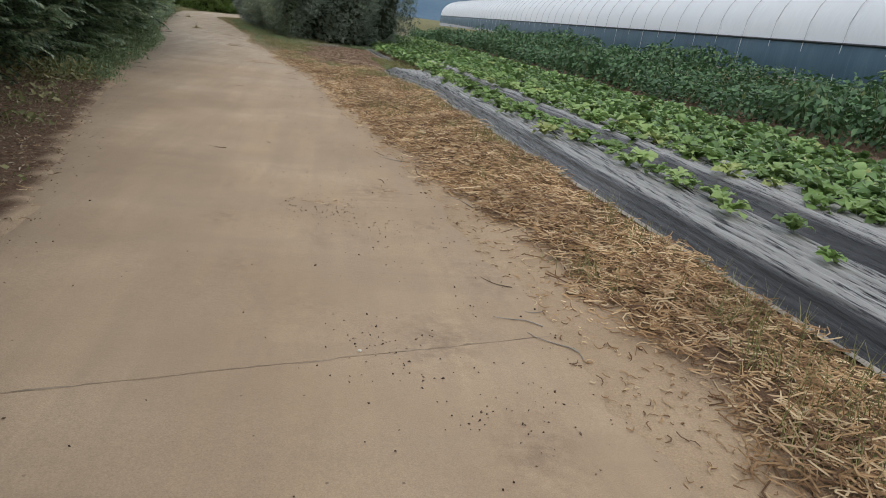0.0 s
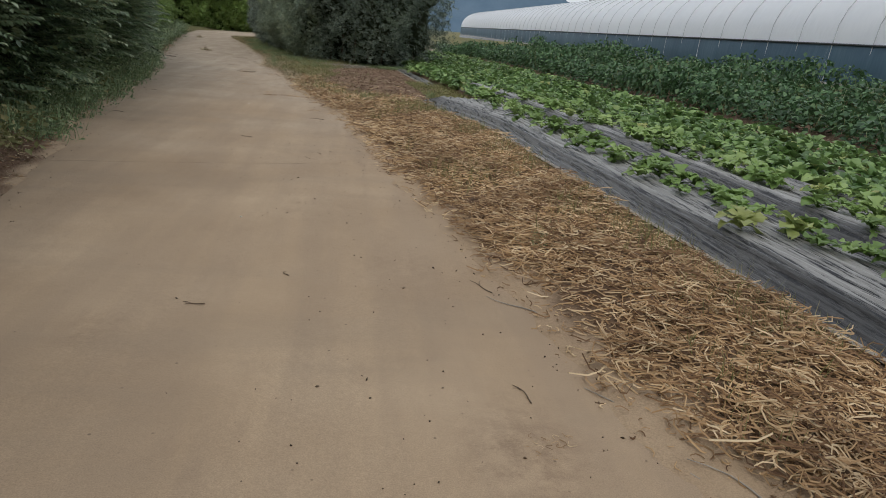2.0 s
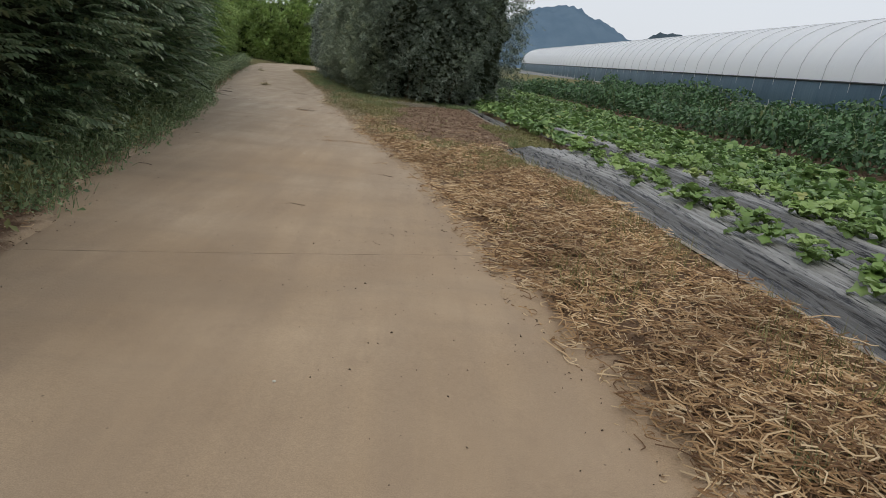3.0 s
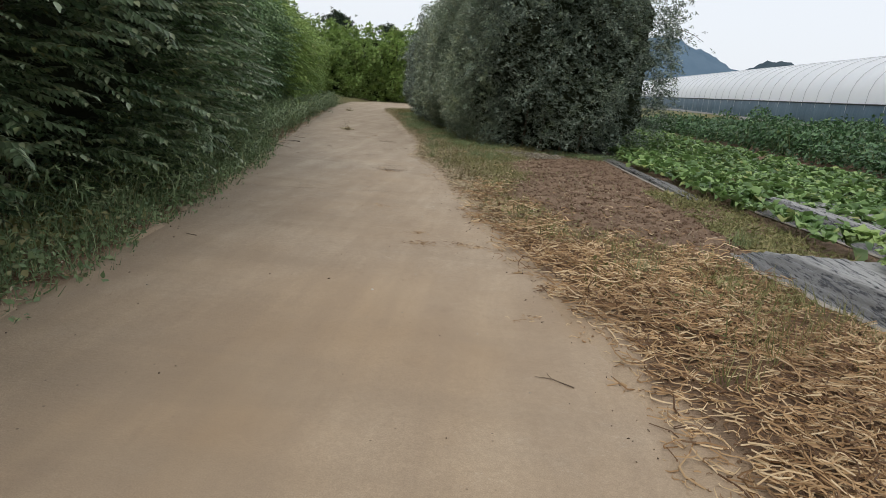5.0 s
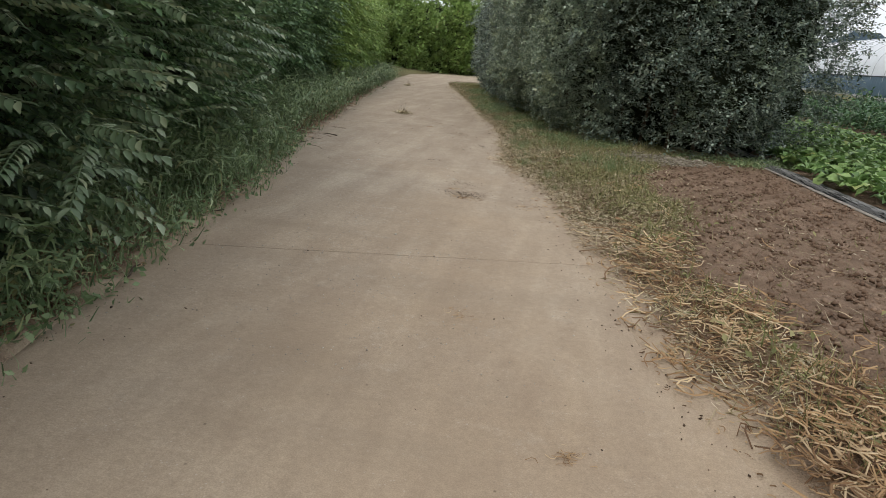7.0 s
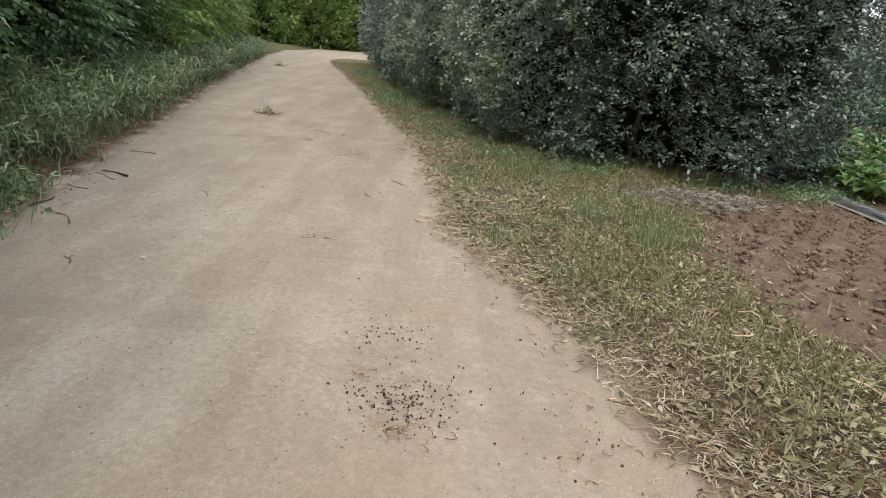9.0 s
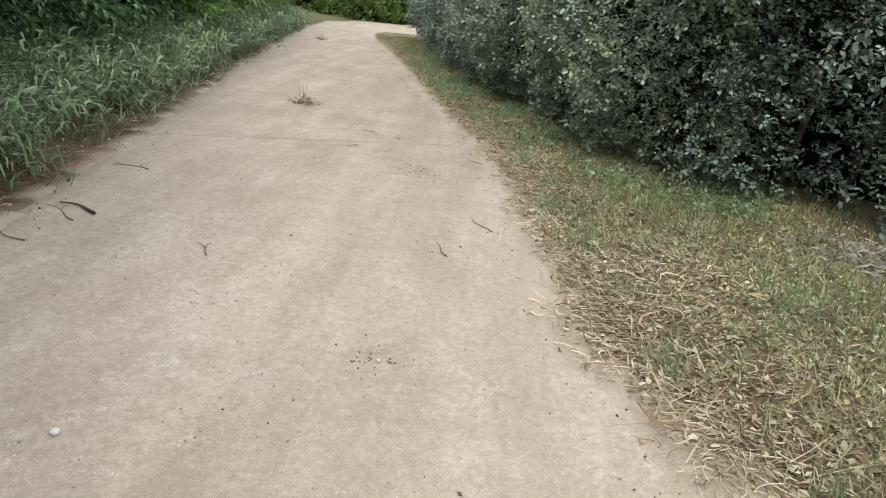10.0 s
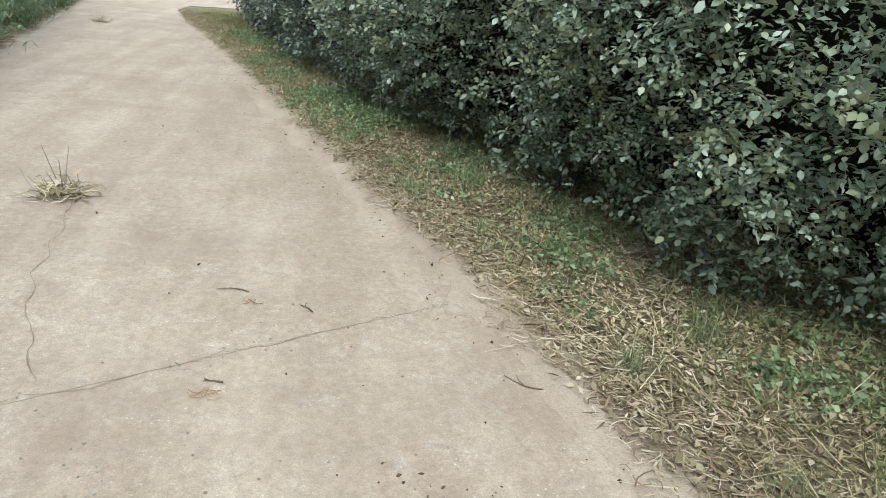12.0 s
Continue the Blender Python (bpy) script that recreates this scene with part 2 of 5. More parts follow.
M_PEBBLE = varied("pale_pebble", [(0.0, (0.3, 0.27, 0.22)), (0.6, (0.45, 0.41, 0.35)), (1.0, (0.62, 0.58, 0.5))], 0.85, 0.3)
M_JOINT = plain("packed_joint_dirt", (0.18, 0.135, 0.095), (0.38, 0.3, 0.22), 5, 0.95, 0.1, 0.6)
M_STALK = varied("grey_dry_stalk", [(0.0, (0.13, 0.11, 0.08)), (0.6, (0.29, 0.25, 0.19)), (1.0, (0.48, 0.43, 0.34))], 0.8)
M_BITS = varied("chopped_dry_litter", [(0.0, (0.2, 0.17, 0.08)), (0.35, (0.38, 0.31, 0.17)), (0.75, (0.58, 0.49, 0.31)), (1.0, (0.74, 0.66, 0.48))], 0.75)
M_RIM = plain("dusty_film_rim", (0.2, 0.175, 0.145), (0.4, 0.36, 0.305), 8, 0.8, 0.4, 0.4)
M_STEEL = plain("galvanised_steel", (0.42, 0.44, 0.46), (0.55, 0.57, 0.59), 5, 0.45, 0.5, 0.1, 0.002, 0.6)
M_RIB = plain("dull_grey_pipe", (0.5, 0.52, 0.54), (0.6, 0.62, 0.64), 5, 0.5, 0.5, 0.1, 0.002)
M_DARKRAIL = plain("dark_clamp_rail", (0.03, 0.035, 0.04), (0.06, 0.065, 0.075), 5, 0.6, 0.4, 0.2)
M_PLANK = plain("weathered_base_board", (0.35, 0.34, 0.32), (0.55, 0.53, 0.5), 5, 0.8, 0.3, 0.4)


def vinyl_mat():
    k = Mat("white_vinyl_film", 0.35, 0.5)
    c = k.ramp(k.noise(0.8, 4, 0.6, k.stretch(1.0, 0.4, 1.0)), [(0.3, (0.87, 0.9, 0.94)), (0.7, (0.93, 0.95, 0.97))])
    k.color(c)
    k.bump(k.noise(1.2, 3, 0.6, k.stretch(0.6, 1.6, 0.6)), 0.35, 0.12)
    k.thin(0.25, (0.9, 0.93, 0.97))
    return k.m


def curtain_mat():
    k = Mat("blue_grey_side_curtain", 0.5, 0.35)
    c = k.ramp(k.noise(0.5, 5, 0.6, k.stretch(1.0, 1.0, 0.35)), [(0.25, (0.04, 0.085, 0.13)), (0.55, (0.065, 0.125, 0.175)), (0.8, (0.12, 0.19, 0.235))])
    streak = k.noise(1.0, 4, 0.75, k.stretch(0.4, 3.2, 0.12))
    c = k.mix(k.ramp(streak, [(0.62, 0.0), (0.74, 0.4)]), c, (0.4, 0.45, 0.5))
    k.color(c)
    k.bump(k.noise(1.5, 3, 0.6, k.stretch(1, 1.8, 0.3)), 0.3, 0.08)
    return k.m


M_VINYL, M_CURTAIN = vinyl_mat(), curtain_mat()
# distance haze is put into the bluish base colours of the hills
M_HILL_NEAR = plain("hazed_wooded_hill", (0.055, 0.08, 0.1), (0.08, 0.11, 0.13), 0.05, 1.0, 0.0, 0.5, 3.0)
M_HILL_FAR = plain("haze_blue_mountain", (0.1, 0.155, 0.215), (0.13, 0.19, 0.25), 0.02, 1.0, 0.0, 0.3, 3.0)

# ---- mesh helpers ----
rng = np.random.default_rng(7)


def mesh_obj(name, verts, faces, mat, parent=None, smooth=False, zones=None):
    """One mesh object from arrays of corners and of faces with equal numbers of corners."""
    verts, faces = np.asarray(verts, np.float32), np.asarray(faces, np.int32)
    me = bpy.data.meshes.new(name)
    me.vertices.add(len(verts))
    me.vertices.foreach_set("co", verts.ravel())
    k = faces.shape[1]
    me.loops.add(faces.size)
    me.loops.foreach_set("vertex_index", faces.ravel())
    me.polygons.add(len(faces))
    me.polygons.foreach_set("loop_start", np.arange(0, faces.size, k, dtype=np.int32))
    me.polygons.foreach_set("loop_total", np.full(len(faces), k, dtype=np.int32))
    if smooth:
        me.polygons.foreach_set("use_smooth", np.ones(len(faces), dtype=bool))
    for key, w in (zones or {}).items():
        at = me.attributes.new(key, "FLOAT", "POINT")
        at.data.foreach_set("value", np.asarray(w, np.float32).ravel())
    me.update(calc_edges=True)
    me.materials.append(mat)
    ob = new(name, me)
    if parent is not None:
        ob.parent = parent
    return ob


def part(name, bm, material, parent, label=""):
    me = bpy.data.meshes.new(name)
    bm.to_mesh(me)
    bm.free()
    me.materials.append(material)
    ob = new(name, me)
    ob.parent = parent
    return tagged(ob, label)


def empty(name, x, y, z, label, category, group="", kind=""):
    ob = new(name)
    ob.matrix_basis = pose(x, y, z)
    return tagged(ob, label, category, group, kind)


def grid(nu, nv):
    """Quads of a sheet with nu by nv corners, u running fastest."""
    i = np.arange(nu - 1)[None, :] + nu * np.arange(nv - 1)[:, None]
    i = i.ravel()
    return np.stack([i, i + 1, i + nu + 1, i + nu], 1)


def turns(yaw, pitch, roll):
    """Rotation matrices: roll about y, then pitch about x, then yaw about z, in radians."""
    cy, sy, cp, sp, cr, sr = np.cos(yaw), np.sin(yaw), np.cos(pitch), np.sin(pitch), np.cos(roll), np.sin(roll)
    o, l = np.zeros_like(cy), np.ones_like(cy)
    rz = np.stack([cy, -sy, o, sy, cy, o, o, o, l], -1).reshape(-1, 3, 3)
    rx = np.stack([l, o, o, o, cp, -sp, o, sp, cp], -1).reshape(-1, 3, 3)
    ry = np.stack([cr, o, sr, o, l, o, -sr, o, cr], -1).reshape(-1, 3, 3)
    return rz @ rx @ ry


def scatter(shape, place, rot, size):
    """Copies of a small shape (corners, triangles) joined into one pair of arrays."""
    v, f = shape
    size = np.asarray(size)
    size = size[:, None, None] if size.ndim == 1 else size[:, None, :]
    out = np.einsum("kij,knj->kni", rot, v[None] * size) + place[:, None, :]
    faces = f[None] + (len(v) * np.arange(len(place)))[:, None, None]
    return out.reshape(-1, 3), faces.reshape(-1, f.shape[1])


def merge(*sets):
    vs, fs, n = [], [], 0
    for v, f in sets:
        vs.append(v), fs.append(f + n)
        n += len(v)
    return np.concatenate(vs), np.concatenate(fs)


def leaf(length, width, droop=0.12, fold=0.18):
    """A pointed leaf with a folded midrib, growing along +y."""
    v = np.array([(0, 0, 0), (-0.5 * width, 0.45 * length, fold * width), (0.5 * width, 0.45 * length, fold * width), (0, 0.5 * length, 0.0), (0, length, -droop * length)], float)
    return v, np.array([(0, 2, 3), (0, 3, 1), (3, 2, 4), (3, 4, 1)])


def oval(length, width, droop=0.12, fold=0.1):
    """A small oval leaf of four facets, growing along +y."""
    w, l = width, length
    v = np.array([(0, 0, 0), (-0.42 * w, 0.3 * l, fold * w), (0.42 * w, 0.3 * l, fold * w), (-0.4 * w, 0.68 * l, 0.5 * fold * w), (0.4 * w, 0.68 * l, 0.5 * fold * w), (0, l, -droop * l)], float)
    return v, np.array([(0, 2, 1), (1, 2, 4), (1, 4, 3), (3, 4, 5)])


def ribbed(length, width, droop=0.14, fold=0.16):
    """A pointed oval leaf folded at its midrib, of eight facets."""
    w, l = width, length
    v = np.array([(0, 0, 0), (-0.4 * w, 0.25 * l, fold * w), (0, 0.27 * l, 0), (0.4 * w, 0.25 * l, fold * w), (-0.46 * w, 0.6 * l, fold * w), (0, 0.62 * l, -0.2 * droop * l), (0.46 * w, 0.6 * l, fold * w), (0, l, -droop * l)], float)
    return v, np.array([(0, 2, 1), (0, 3, 2), (1, 2, 5), (1, 5, 4), (2, 3, 6), (2, 6, 5), (4, 5, 7), (5, 6, 7)])


def lite(length, width, droop=0.12, fold=0.18):
    """A small leaf of two facets folded at the midrib, growing along +y."""
    v = np.array([(0, 0, 0), (-0.5 * width, 0.5 * length, fold * width), (0.5 * width, 0.5 * length, fold * width), (0, length, -droop * length)], float)
    return v, np.array([(0, 2, 3), (0, 3, 1)])


def blade(length, width, bend, n=3):
    """A grass blade or straw: a narrow bent strip along +y that rises in z."""
    t = np.linspace(0, 1, n + 1)
    y, z = length * np.sin(t * bend) / max(bend, 1e-3), length * (1 - np.cos(t * bend)) / max(bend, 1e-3)
    w = width * (1 - 0.8 * t)
    v = np.concatenate([np.stack([-w / 2, y, z], 1), np.stack([w / 2, y, z], 1)])
    f = [q for i in range(n) for q in ((i, n + 1 + i, n + 2 + i), (i, n + 2 + i, i + 1))]
    return v, np.array(f)


def straw(length, width, sway):
    """A dry stalk lying flat: a ridged, bent strip."""
    t = np.linspace(-0.5, 0.5, 4)
    y, x, z = t * length, sway * length * (t * t * 4 - 0.5) * 0.5, 0.02 * length * np.sin(t * 7)
    ring = [(-0.5, 0.0), (0.0, 0.7), (0.5, 0.0)]
    v = np.concatenate([np.stack([x + a * width, y, z + b * width], 1) for a, b in ring])
    f = []
    for r in range(2):
        a, b = r * 4, r * 4 + 4
        for i in range(3):
            f += [(a + i, b + i, b + i + 1), (a + i, b + i + 1, a + i + 1)]
    return v, np.array(f)


def spray(pairs, length, leaf_l, leaf_w, droop, seed, kind=lite):
    """A drooping shoot with leaflets on both sides, along +y."""
    r = np.random.default_rng(seed)
    t = (np.arange(pairs) + 0.6) / pairs
    py, pz = t * length, -droop * length * t * t
    sets = []
    for s in (-1, 1):
        yaw = -s * (1.05 + 0.12 * r.standard_normal(pairs)) * (1 - 0.35 * t)
        rot = turns(yaw, -0.25 - 0.2 * r.random(pairs), s * 0.2 + 0.12 * r.standard_normal(pairs))
        sets.append(scatter(kind(leaf_l, leaf_w), np.stack([0 * t, py, pz], 1), rot, 0.75 + 0.5 * r.random(pairs)))
    y = np.linspace(0, length, 4)
    z = -droop * length * (y / length) ** 2
    stem = np.concatenate([np.stack([0 * y - 0.003, y, z], 1), np.stack([0 * y + 0.003, y, z], 1)])
    sf = np.array([q for i in range(3) for q in ((i, 4 + i, 5 + i), (i, 5 + i, i + 1))])
    sets.append((stem, sf))
    return merge(*sets)


def tuft(n, leaf_l, leaf_w, seed, spread=0.7, kind=lite):
    """A short twig end with leaves round it, along +y."""
    r = np.random.default_rng(seed)
    t = r.random(n)
    rot = turns(r.uniform(-1.5, 1.5, n), r.uniform(-0.7, 0.8, n), r.uniform(-0.6, 0.6, n))
    return scatter(kind(leaf_l, leaf_w, 0.05, 0.12), np.stack([0.15 * (r.random(n) - 0.5) * spread, t * 0.13, 0.1 * (r.random(n) - 0.5) * spread], 1), rot, 0.7 + 0.6 * r.random(n))


def tube(pts, radii, sides=6):
    """A tapered limb through points, as corners and quads."""
    pts = np.asarray(pts, float)
    a = np.linspace(0, 2 * math.pi, sides, endpoint=False)
    d = np.gradient(pts, axis=0)
    d /= np.linalg.norm(d, axis=1)[:, None]
    up = np.where(np.abs(d[:, 2:3]) > 0.9, np.array([[1.0, 0, 0]]), np.array([[0, 0, 1.0]]))
    u = np.cross(d, up)
    u /= np.linalg.norm(u, axis=1)[:, None]
    w = np.cross(d, u)
    ring = pts[:, None] + np.asarray(radii)[:, None, None] * (np.cos(a)[None, :, None] * u[:, None] + np.sin(a)[None, :, None] * w[:, None])
    n, f = len(pts), []
    for i in range(n - 1):
        for j in range(sides):
            f.append((i * sides + j, i * sides + (j + 1) % sides, (i + 1) * sides + (j + 1) % sides, (i + 1) * sides + j))
    return ring.reshape(-1, 3), np.array(f)


def wavy(x, y, s, seed=0.0):
    """Cheap smooth noise from sines, about -1 to 1."""
    return (np.sin(x * 1.7 * s + seed) * np.cos(y * 1.3 * s + 1.7 * seed) + 0.6 * np.sin(x * 3.9 * s - y * 2.7 * s + 2.1 * seed) + 0.4 * np.cos(x * 7.3 * s + y * 8.1 * s + seed) + 0.25 * np.sin(y * 17.0 * s - x * 13.0 * s + seed)) / 1.6


# ---- plan: the two edges of the road ----
RIGHT = [(5.6, -30), (3.9, -8), (3.1, 2), (2.96, 3.5), (2.82, 5.1), (2.42, 8.7), (2.08, 10.8), (1.62, 13.0), (1.43, 14.7), (1.08, 17), (0.6, 18.8), (0.12, 20.5), (-0.38, 23.2), (-0.75, 24.9), (-1.42, 26.8), (-1.7, 29.8), (-2.0, 31.5), (-2.76, 34.4), (-3.6, 38.4), (-5.3, 45.5), (-6.2, 50.0), (-6.1, 52.0), (-4.5, 53.6), (2.0, 55.0), (14.0, 56.0)]
LEFT = [(2.4, -30), (0.7, -8), (-0.15, 2.6), (-0.3, 4.1), (-0.57, 6.1), (-1.1, 8.6), (-1.5, 10.4), (-1.95, 12.7), (-2.45, 14.6), (-2.72, 17.2), (-2.98, 19.0), (-3.3, 20.9), (-3.75, 23.5), (-4.1, 25.1), (-4.5, 26.8), (-4.95, 29.5), (-5.4, 31.6), (-5.9, 34.3), (-6.6, 38.0), (-7.9, 45.5), (-9.0, 51.5), (-9.2, 55.0), (-7.6, 58.2), (2.0, 60.5), (14.0, 61.5)]
R_A, L_A = np.array(RIGHT, float), np.array(LEFT, float)
SKEW = 0.42  # the joints lie a little aslant


def right_edge(y):
    return np.interp(y, R_A[:21, 1], R_A[:21, 0])


def left_edge(y):
    return np.interp(y, L_A[:21, 1], L_A[:21, 0])


def film_edge(y):
    return 4.3 - 0.07 * (y - 4.3)


def sstep(a, b, v):
    t = np.clip((v - a) / (b - a), 0, 1)
    return t * t * (3 - 2 * t)


def rim_edge(y):
    """Where the first film begins: its loose end lies askew towards the road."""
    return film_edge(y) - 0.5 * sstep(15.8, 19.3, y) * (1 - sstep(19.75, 19.9, y))


def ground_z(x, y):
    """The lie of the land beside the road."""
    x, y = np.asarray(x, float), np.asarray(y, float)
    d, dl, e = x - right_edge(y), left_edge(y) - x, x - film_edge(y)
    flat = 1 - sstep(-0.45, -0.12, e) * (1 - sstep(2.9, 3.3, e))  # the beds are raked even
    dn = d + 0.09 * wavy(x, y, 2.2, 4.0)
    ln = dl + 0.09 * wavy(x, y, 2.2, 6.0)
    z = -0.06 + 0.095 * sstep(-0.36, -0.06, dn) + 0.045 * sstep(0.05, 0.6, d) + 0.03 * wavy(x, y, 0.8) * sstep(0.1, 0.8, d) * flat
    z += 0.018 * wavy(x, y, 4.0, 2.0) * sstep(0.3, 0.9, d) * flat
    z += 0.2 * sstep(5.8, 8.0, e) + 0.72 * sstep(8.4, 12.4, e)
    zl = -0.06 + 0.095 * sstep(-0.16, 0.0, ln) + 0.06 * sstep(0.05, 0.6, dl) + 0.45 * sstep(0.6, 4.0, dl) + 0.02 * wavy(x, y, 2.0, 1.0) * sstep(0.1, 0.6, dl)
    z = np.where(dl > -1.2, zl, z)
    z = np.where((y > 46) & (x > left_edge(y) - 0.5) & (y < 63), -0.05, z)
    far = sstep(60, 200, np.hypot(x, y))
    return z * (1 - far) + far * 0.3 * wavy(x, y, 0.02)


def soil_patch(x, y):
    """1 on the dug bare soil, 0 off it."""
    d = x - right_edge(y)
    near = np.interp(y, (20.0, 23.0, 26.5, 28.5), (0.6, 0.75, 1.75, 2.6))
    return sstep(-0.1, 0.3, d - near + 0.25 * wavy(x, y, 1.5)) * sstep(19.0, 20.6, y + 0.55 * (x - 1.5) + 0.3 * wavy(x, y, 1.1)) * (1 - sstep(27.6, 28.6, y - 0.25 * x + 0.3 * wavy(x, y, 1.3))) * (1 - sstep(-0.15, 0.15, x - film_edge(y) - 0.2))


def axis_steps(lo, hi, fine_lo, fine_hi, step, growth=1.35):
    a = list(np.arange(fine_lo, fine_hi + 1e-6, step))
    s = step
    while a[-1] < hi:
        s *= growth
        a.append(a[-1] + s)
    s = step
    while a[0] > lo:
        s *= growth
        a.insert(0, a[0] - s)
    return np.array(a)


# ---- the ground: one sheet to the horizon ----
gx, gy = axis_steps(-900, 1200, -8.0, 9.0, 0.12), axis_steps(-600, 1500, 0.0, 44.0, 0.17)
X, Y = np.meshgrid(gx, gy)
Z = ground_z(X, Y)
D, DL, E_ = X - right_edge(Y), left_edge(Y) - X, X - film_edge(Y)
patch_w = soil_patch(X, Y)
Z += patch_w * (0.028 * wavy(X, Y, 5.5, 3.0) + 0.02 * wavy(X, Y, 11.0, 5.0))
sand_w = np.clip(np.where(D > 0, 1 - sstep(0.0, 0.22, D + 0.12 * wavy(X, Y, 2.5) - 0.3 * (1 - sstep(5.5, 9.0, Y))), np.where(DL > 0, 1 - sstep(-0.12, 0.06, DL + 0.1 * wavy(X, Y, 2.5)), 1)), 0, 1)
verge = np.where((D > 0) & (E_ < 0), 1 - patch_w, 0.0)
sand_w = np.maximum(sand_w, 0.18 * verge * sstep(23, 28, Y))
litter_w = np.clip(verge + np.where((DL > 0) & (DL < 3), 1.0, 0), 0, 1)
grass_w = np.clip(np.where(E_ > 9, 0.9, 0) + np.where(DL > 2.5, 0.8, 0) + verge * (0.04 + 0.6 * sstep(25, 31, Y)) + np.where((DL > 0.2) & (Y > 14), 0.5, 0) + 0.7 * sstep(36, 46, Y), 0, 1) * (1 - patch_w)
grass_w = np.where(np.hypot(X, Y) > 70, 1.0, grass_w)
ground = mesh_obj("ground", np.stack([X.ravel(), Y.ravel(), Z.ravel()], 1), grid(len(gx), len(gy)), M_GROUND, smooth=True, zones={"sand": sand_w, "litter": litter_w, "grass": grass_w})
tagged(ground, "brown farm soil with litter and thin grass", "ground", kind="structure")

# ---- the road: concrete slabs between joints ----
road = empty("road", 0, 0, 0, "sand-dusted pale concrete farm road with joints", "road", kind="structure")
mids = np.concatenate([np.arange(-28, 49.1, 0.5), [52.0, 54.0, 58.0, 66.0]])
m_in = mids[:-4]
R_P = np.concatenate([np.stack([right_edge(m_in + SKEW), m_in + SKEW], 1), R_A[-4:]])
L_P = np.concatenate([np.stack([left_edge(m_in - SKEW), m_in - SKEW], 1), L_A[-4:]])
cuts = [-28.0, -4.2, 4.42, 12.6, 21.85, 30.5, 66.0]  # joints, where they cross the middle of the road


def swell(x, y):
    """The worn unevenness of the road."""
    return 0.005 * np.sin(0.9 * x + 0.37 * y) + 0.005 * np.sin(0.61 * y - 0.5 * x + 1.0)


def road_pt(s, u):
    """A place on the road: s along it, u from 0 at the left edge to 1 at the right."""
    s = s + 0.55 * sstep(25, 30.5, s) * (1 - sstep(31, 38, s)) * (u - 0.85)
    lx, ly = np.interp(s, mids, L_P[:, 0]), np.interp(s, mids, L_P[:, 1])
    rx, ry = np.interp(s, mids, R_P[:, 0]), np.interp(s, mids, R_P[:, 1])
    return lx + (rx - lx) * u, ly + (ry - ly) * u


# trodden earth on the slabs: place, reach and thickness
EARTH = [(1.84, 7.55, 0.24, 1.0), (2.02, 4.7, 0.22, 0.9), (2.26, 3.8, 0.2, 0.9), (2.45, 5.6, 0.3, 0.6), (2.2, 6.62, 0.12, 1.0), (0.69, 6.54, 0.1, 1.0), (1.35, 6.23, 0.1, 0.8), (-0.15, 8.54, 0.12, 0.6), (0.9, 5.6, 0.14, 0.6), (1.3, 5.0, 0.15, 0.5), (1.5, 9.6, 0.3, 0.4), (-1.58, 24.4, 0.24, 0.8), (-0.9, 24.2, 0.2, 0.5), (-2.5, 29.6, 0.2, 0.7), (-2.3, 26.4, 0.12, 0.8), (-4.2, 32.2, 0.35, 0.6), (-0.2, 19.3, 0.25, 0.4), (-2.0, 34.0, 0.4, 0.5)]
for i, (s0, s1) in enumerate(zip(cuts[:-1], cuts[1:])):
    gap = 0.0015
    nv, nu = max(30, int((s1 - s0) * 12)), 40
    sv, uv = np.linspace(s0 + gap, s1 - gap, nv), np.linspace(0, 1, nu)
    S, U = np.meshgrid(sv, uv, indexing="ij")
    x, y = road_pt(S, U)
    edge = (1 - sstep(0.0, 0.06, U)) * -1 + sstep(0.94, 1.0, U)
    x = x + edge * 0.05 * wavy(y * 0.7, y, 2.2, 1.0 + i)
    z = swell(x, y) + 0.01
    z = z - 0.03 * (1 - sstep(0.0, 0.03, np.minimum(U, 1 - U)))
    top = np.stack([x, y, z], -1)
    n = nv * nu
    low = top.copy()
    low[..., 2] -= 0.14
    f = [grid(nu, nv)]
    ring = np.concatenate([np.arange(nu), nu * np.arange(1, nv) + nu - 1, n - 2 - np.arange(nu - 1), nu * np.arange(nv - 2, 0, -1)])
    flat_top = top.reshape(-1, 3)
    v = np.concatenate([flat_top, flat_top[ring], low.reshape(-1, 3)[ring]])
    k, m = np.arange(len(ring)), len(ring)
    k2 = np.roll(k, -1)
    f.append(np.stack([n + k, n + m + k, n + m + k2, n + k2], 1))
    earth = np.zeros(len(v))
    for ex, ey, er, ea in EARTH:
        earth = np.maximum(earth, ea * np.exp(-((v[:, 0] - ex) ** 2 + 0.45 * (v[:, 1] - ey) ** 2) / er ** 2))
    mesh_obj("slab", v, np.concatenate(f), M_ROAD, road, smooth=True, zones={"earth": earth})
for s0 in cuts[1:-1]:
    u = np.linspace(0.0, 1.0, 60)
    wv = 0.001 + 0.007 * np.clip(wavy(u * 9, u * 3, 2.0, s0) + 0.1, 0, 1)
    xa, ya = road_pt(np.full(60, s0), u)
    za = swell(xa, ya) + 0.0115
    ya = ya + (0.03 if s0 > 25 else 0.012) * wavy(u * 6, u, 3.0, s0)
    v = np.concatenate([np.stack([xa, ya - wv, za], 1), np.stack([xa, ya + wv, za], 1)])
    i = np.arange(59)
    mesh_obj("joint_filling", v, np.stack([i, i + 1, i + 61, i + 60], 1), M_JOINT, road)


def road_z(x, y):
    return swell(x, y) + 0.01


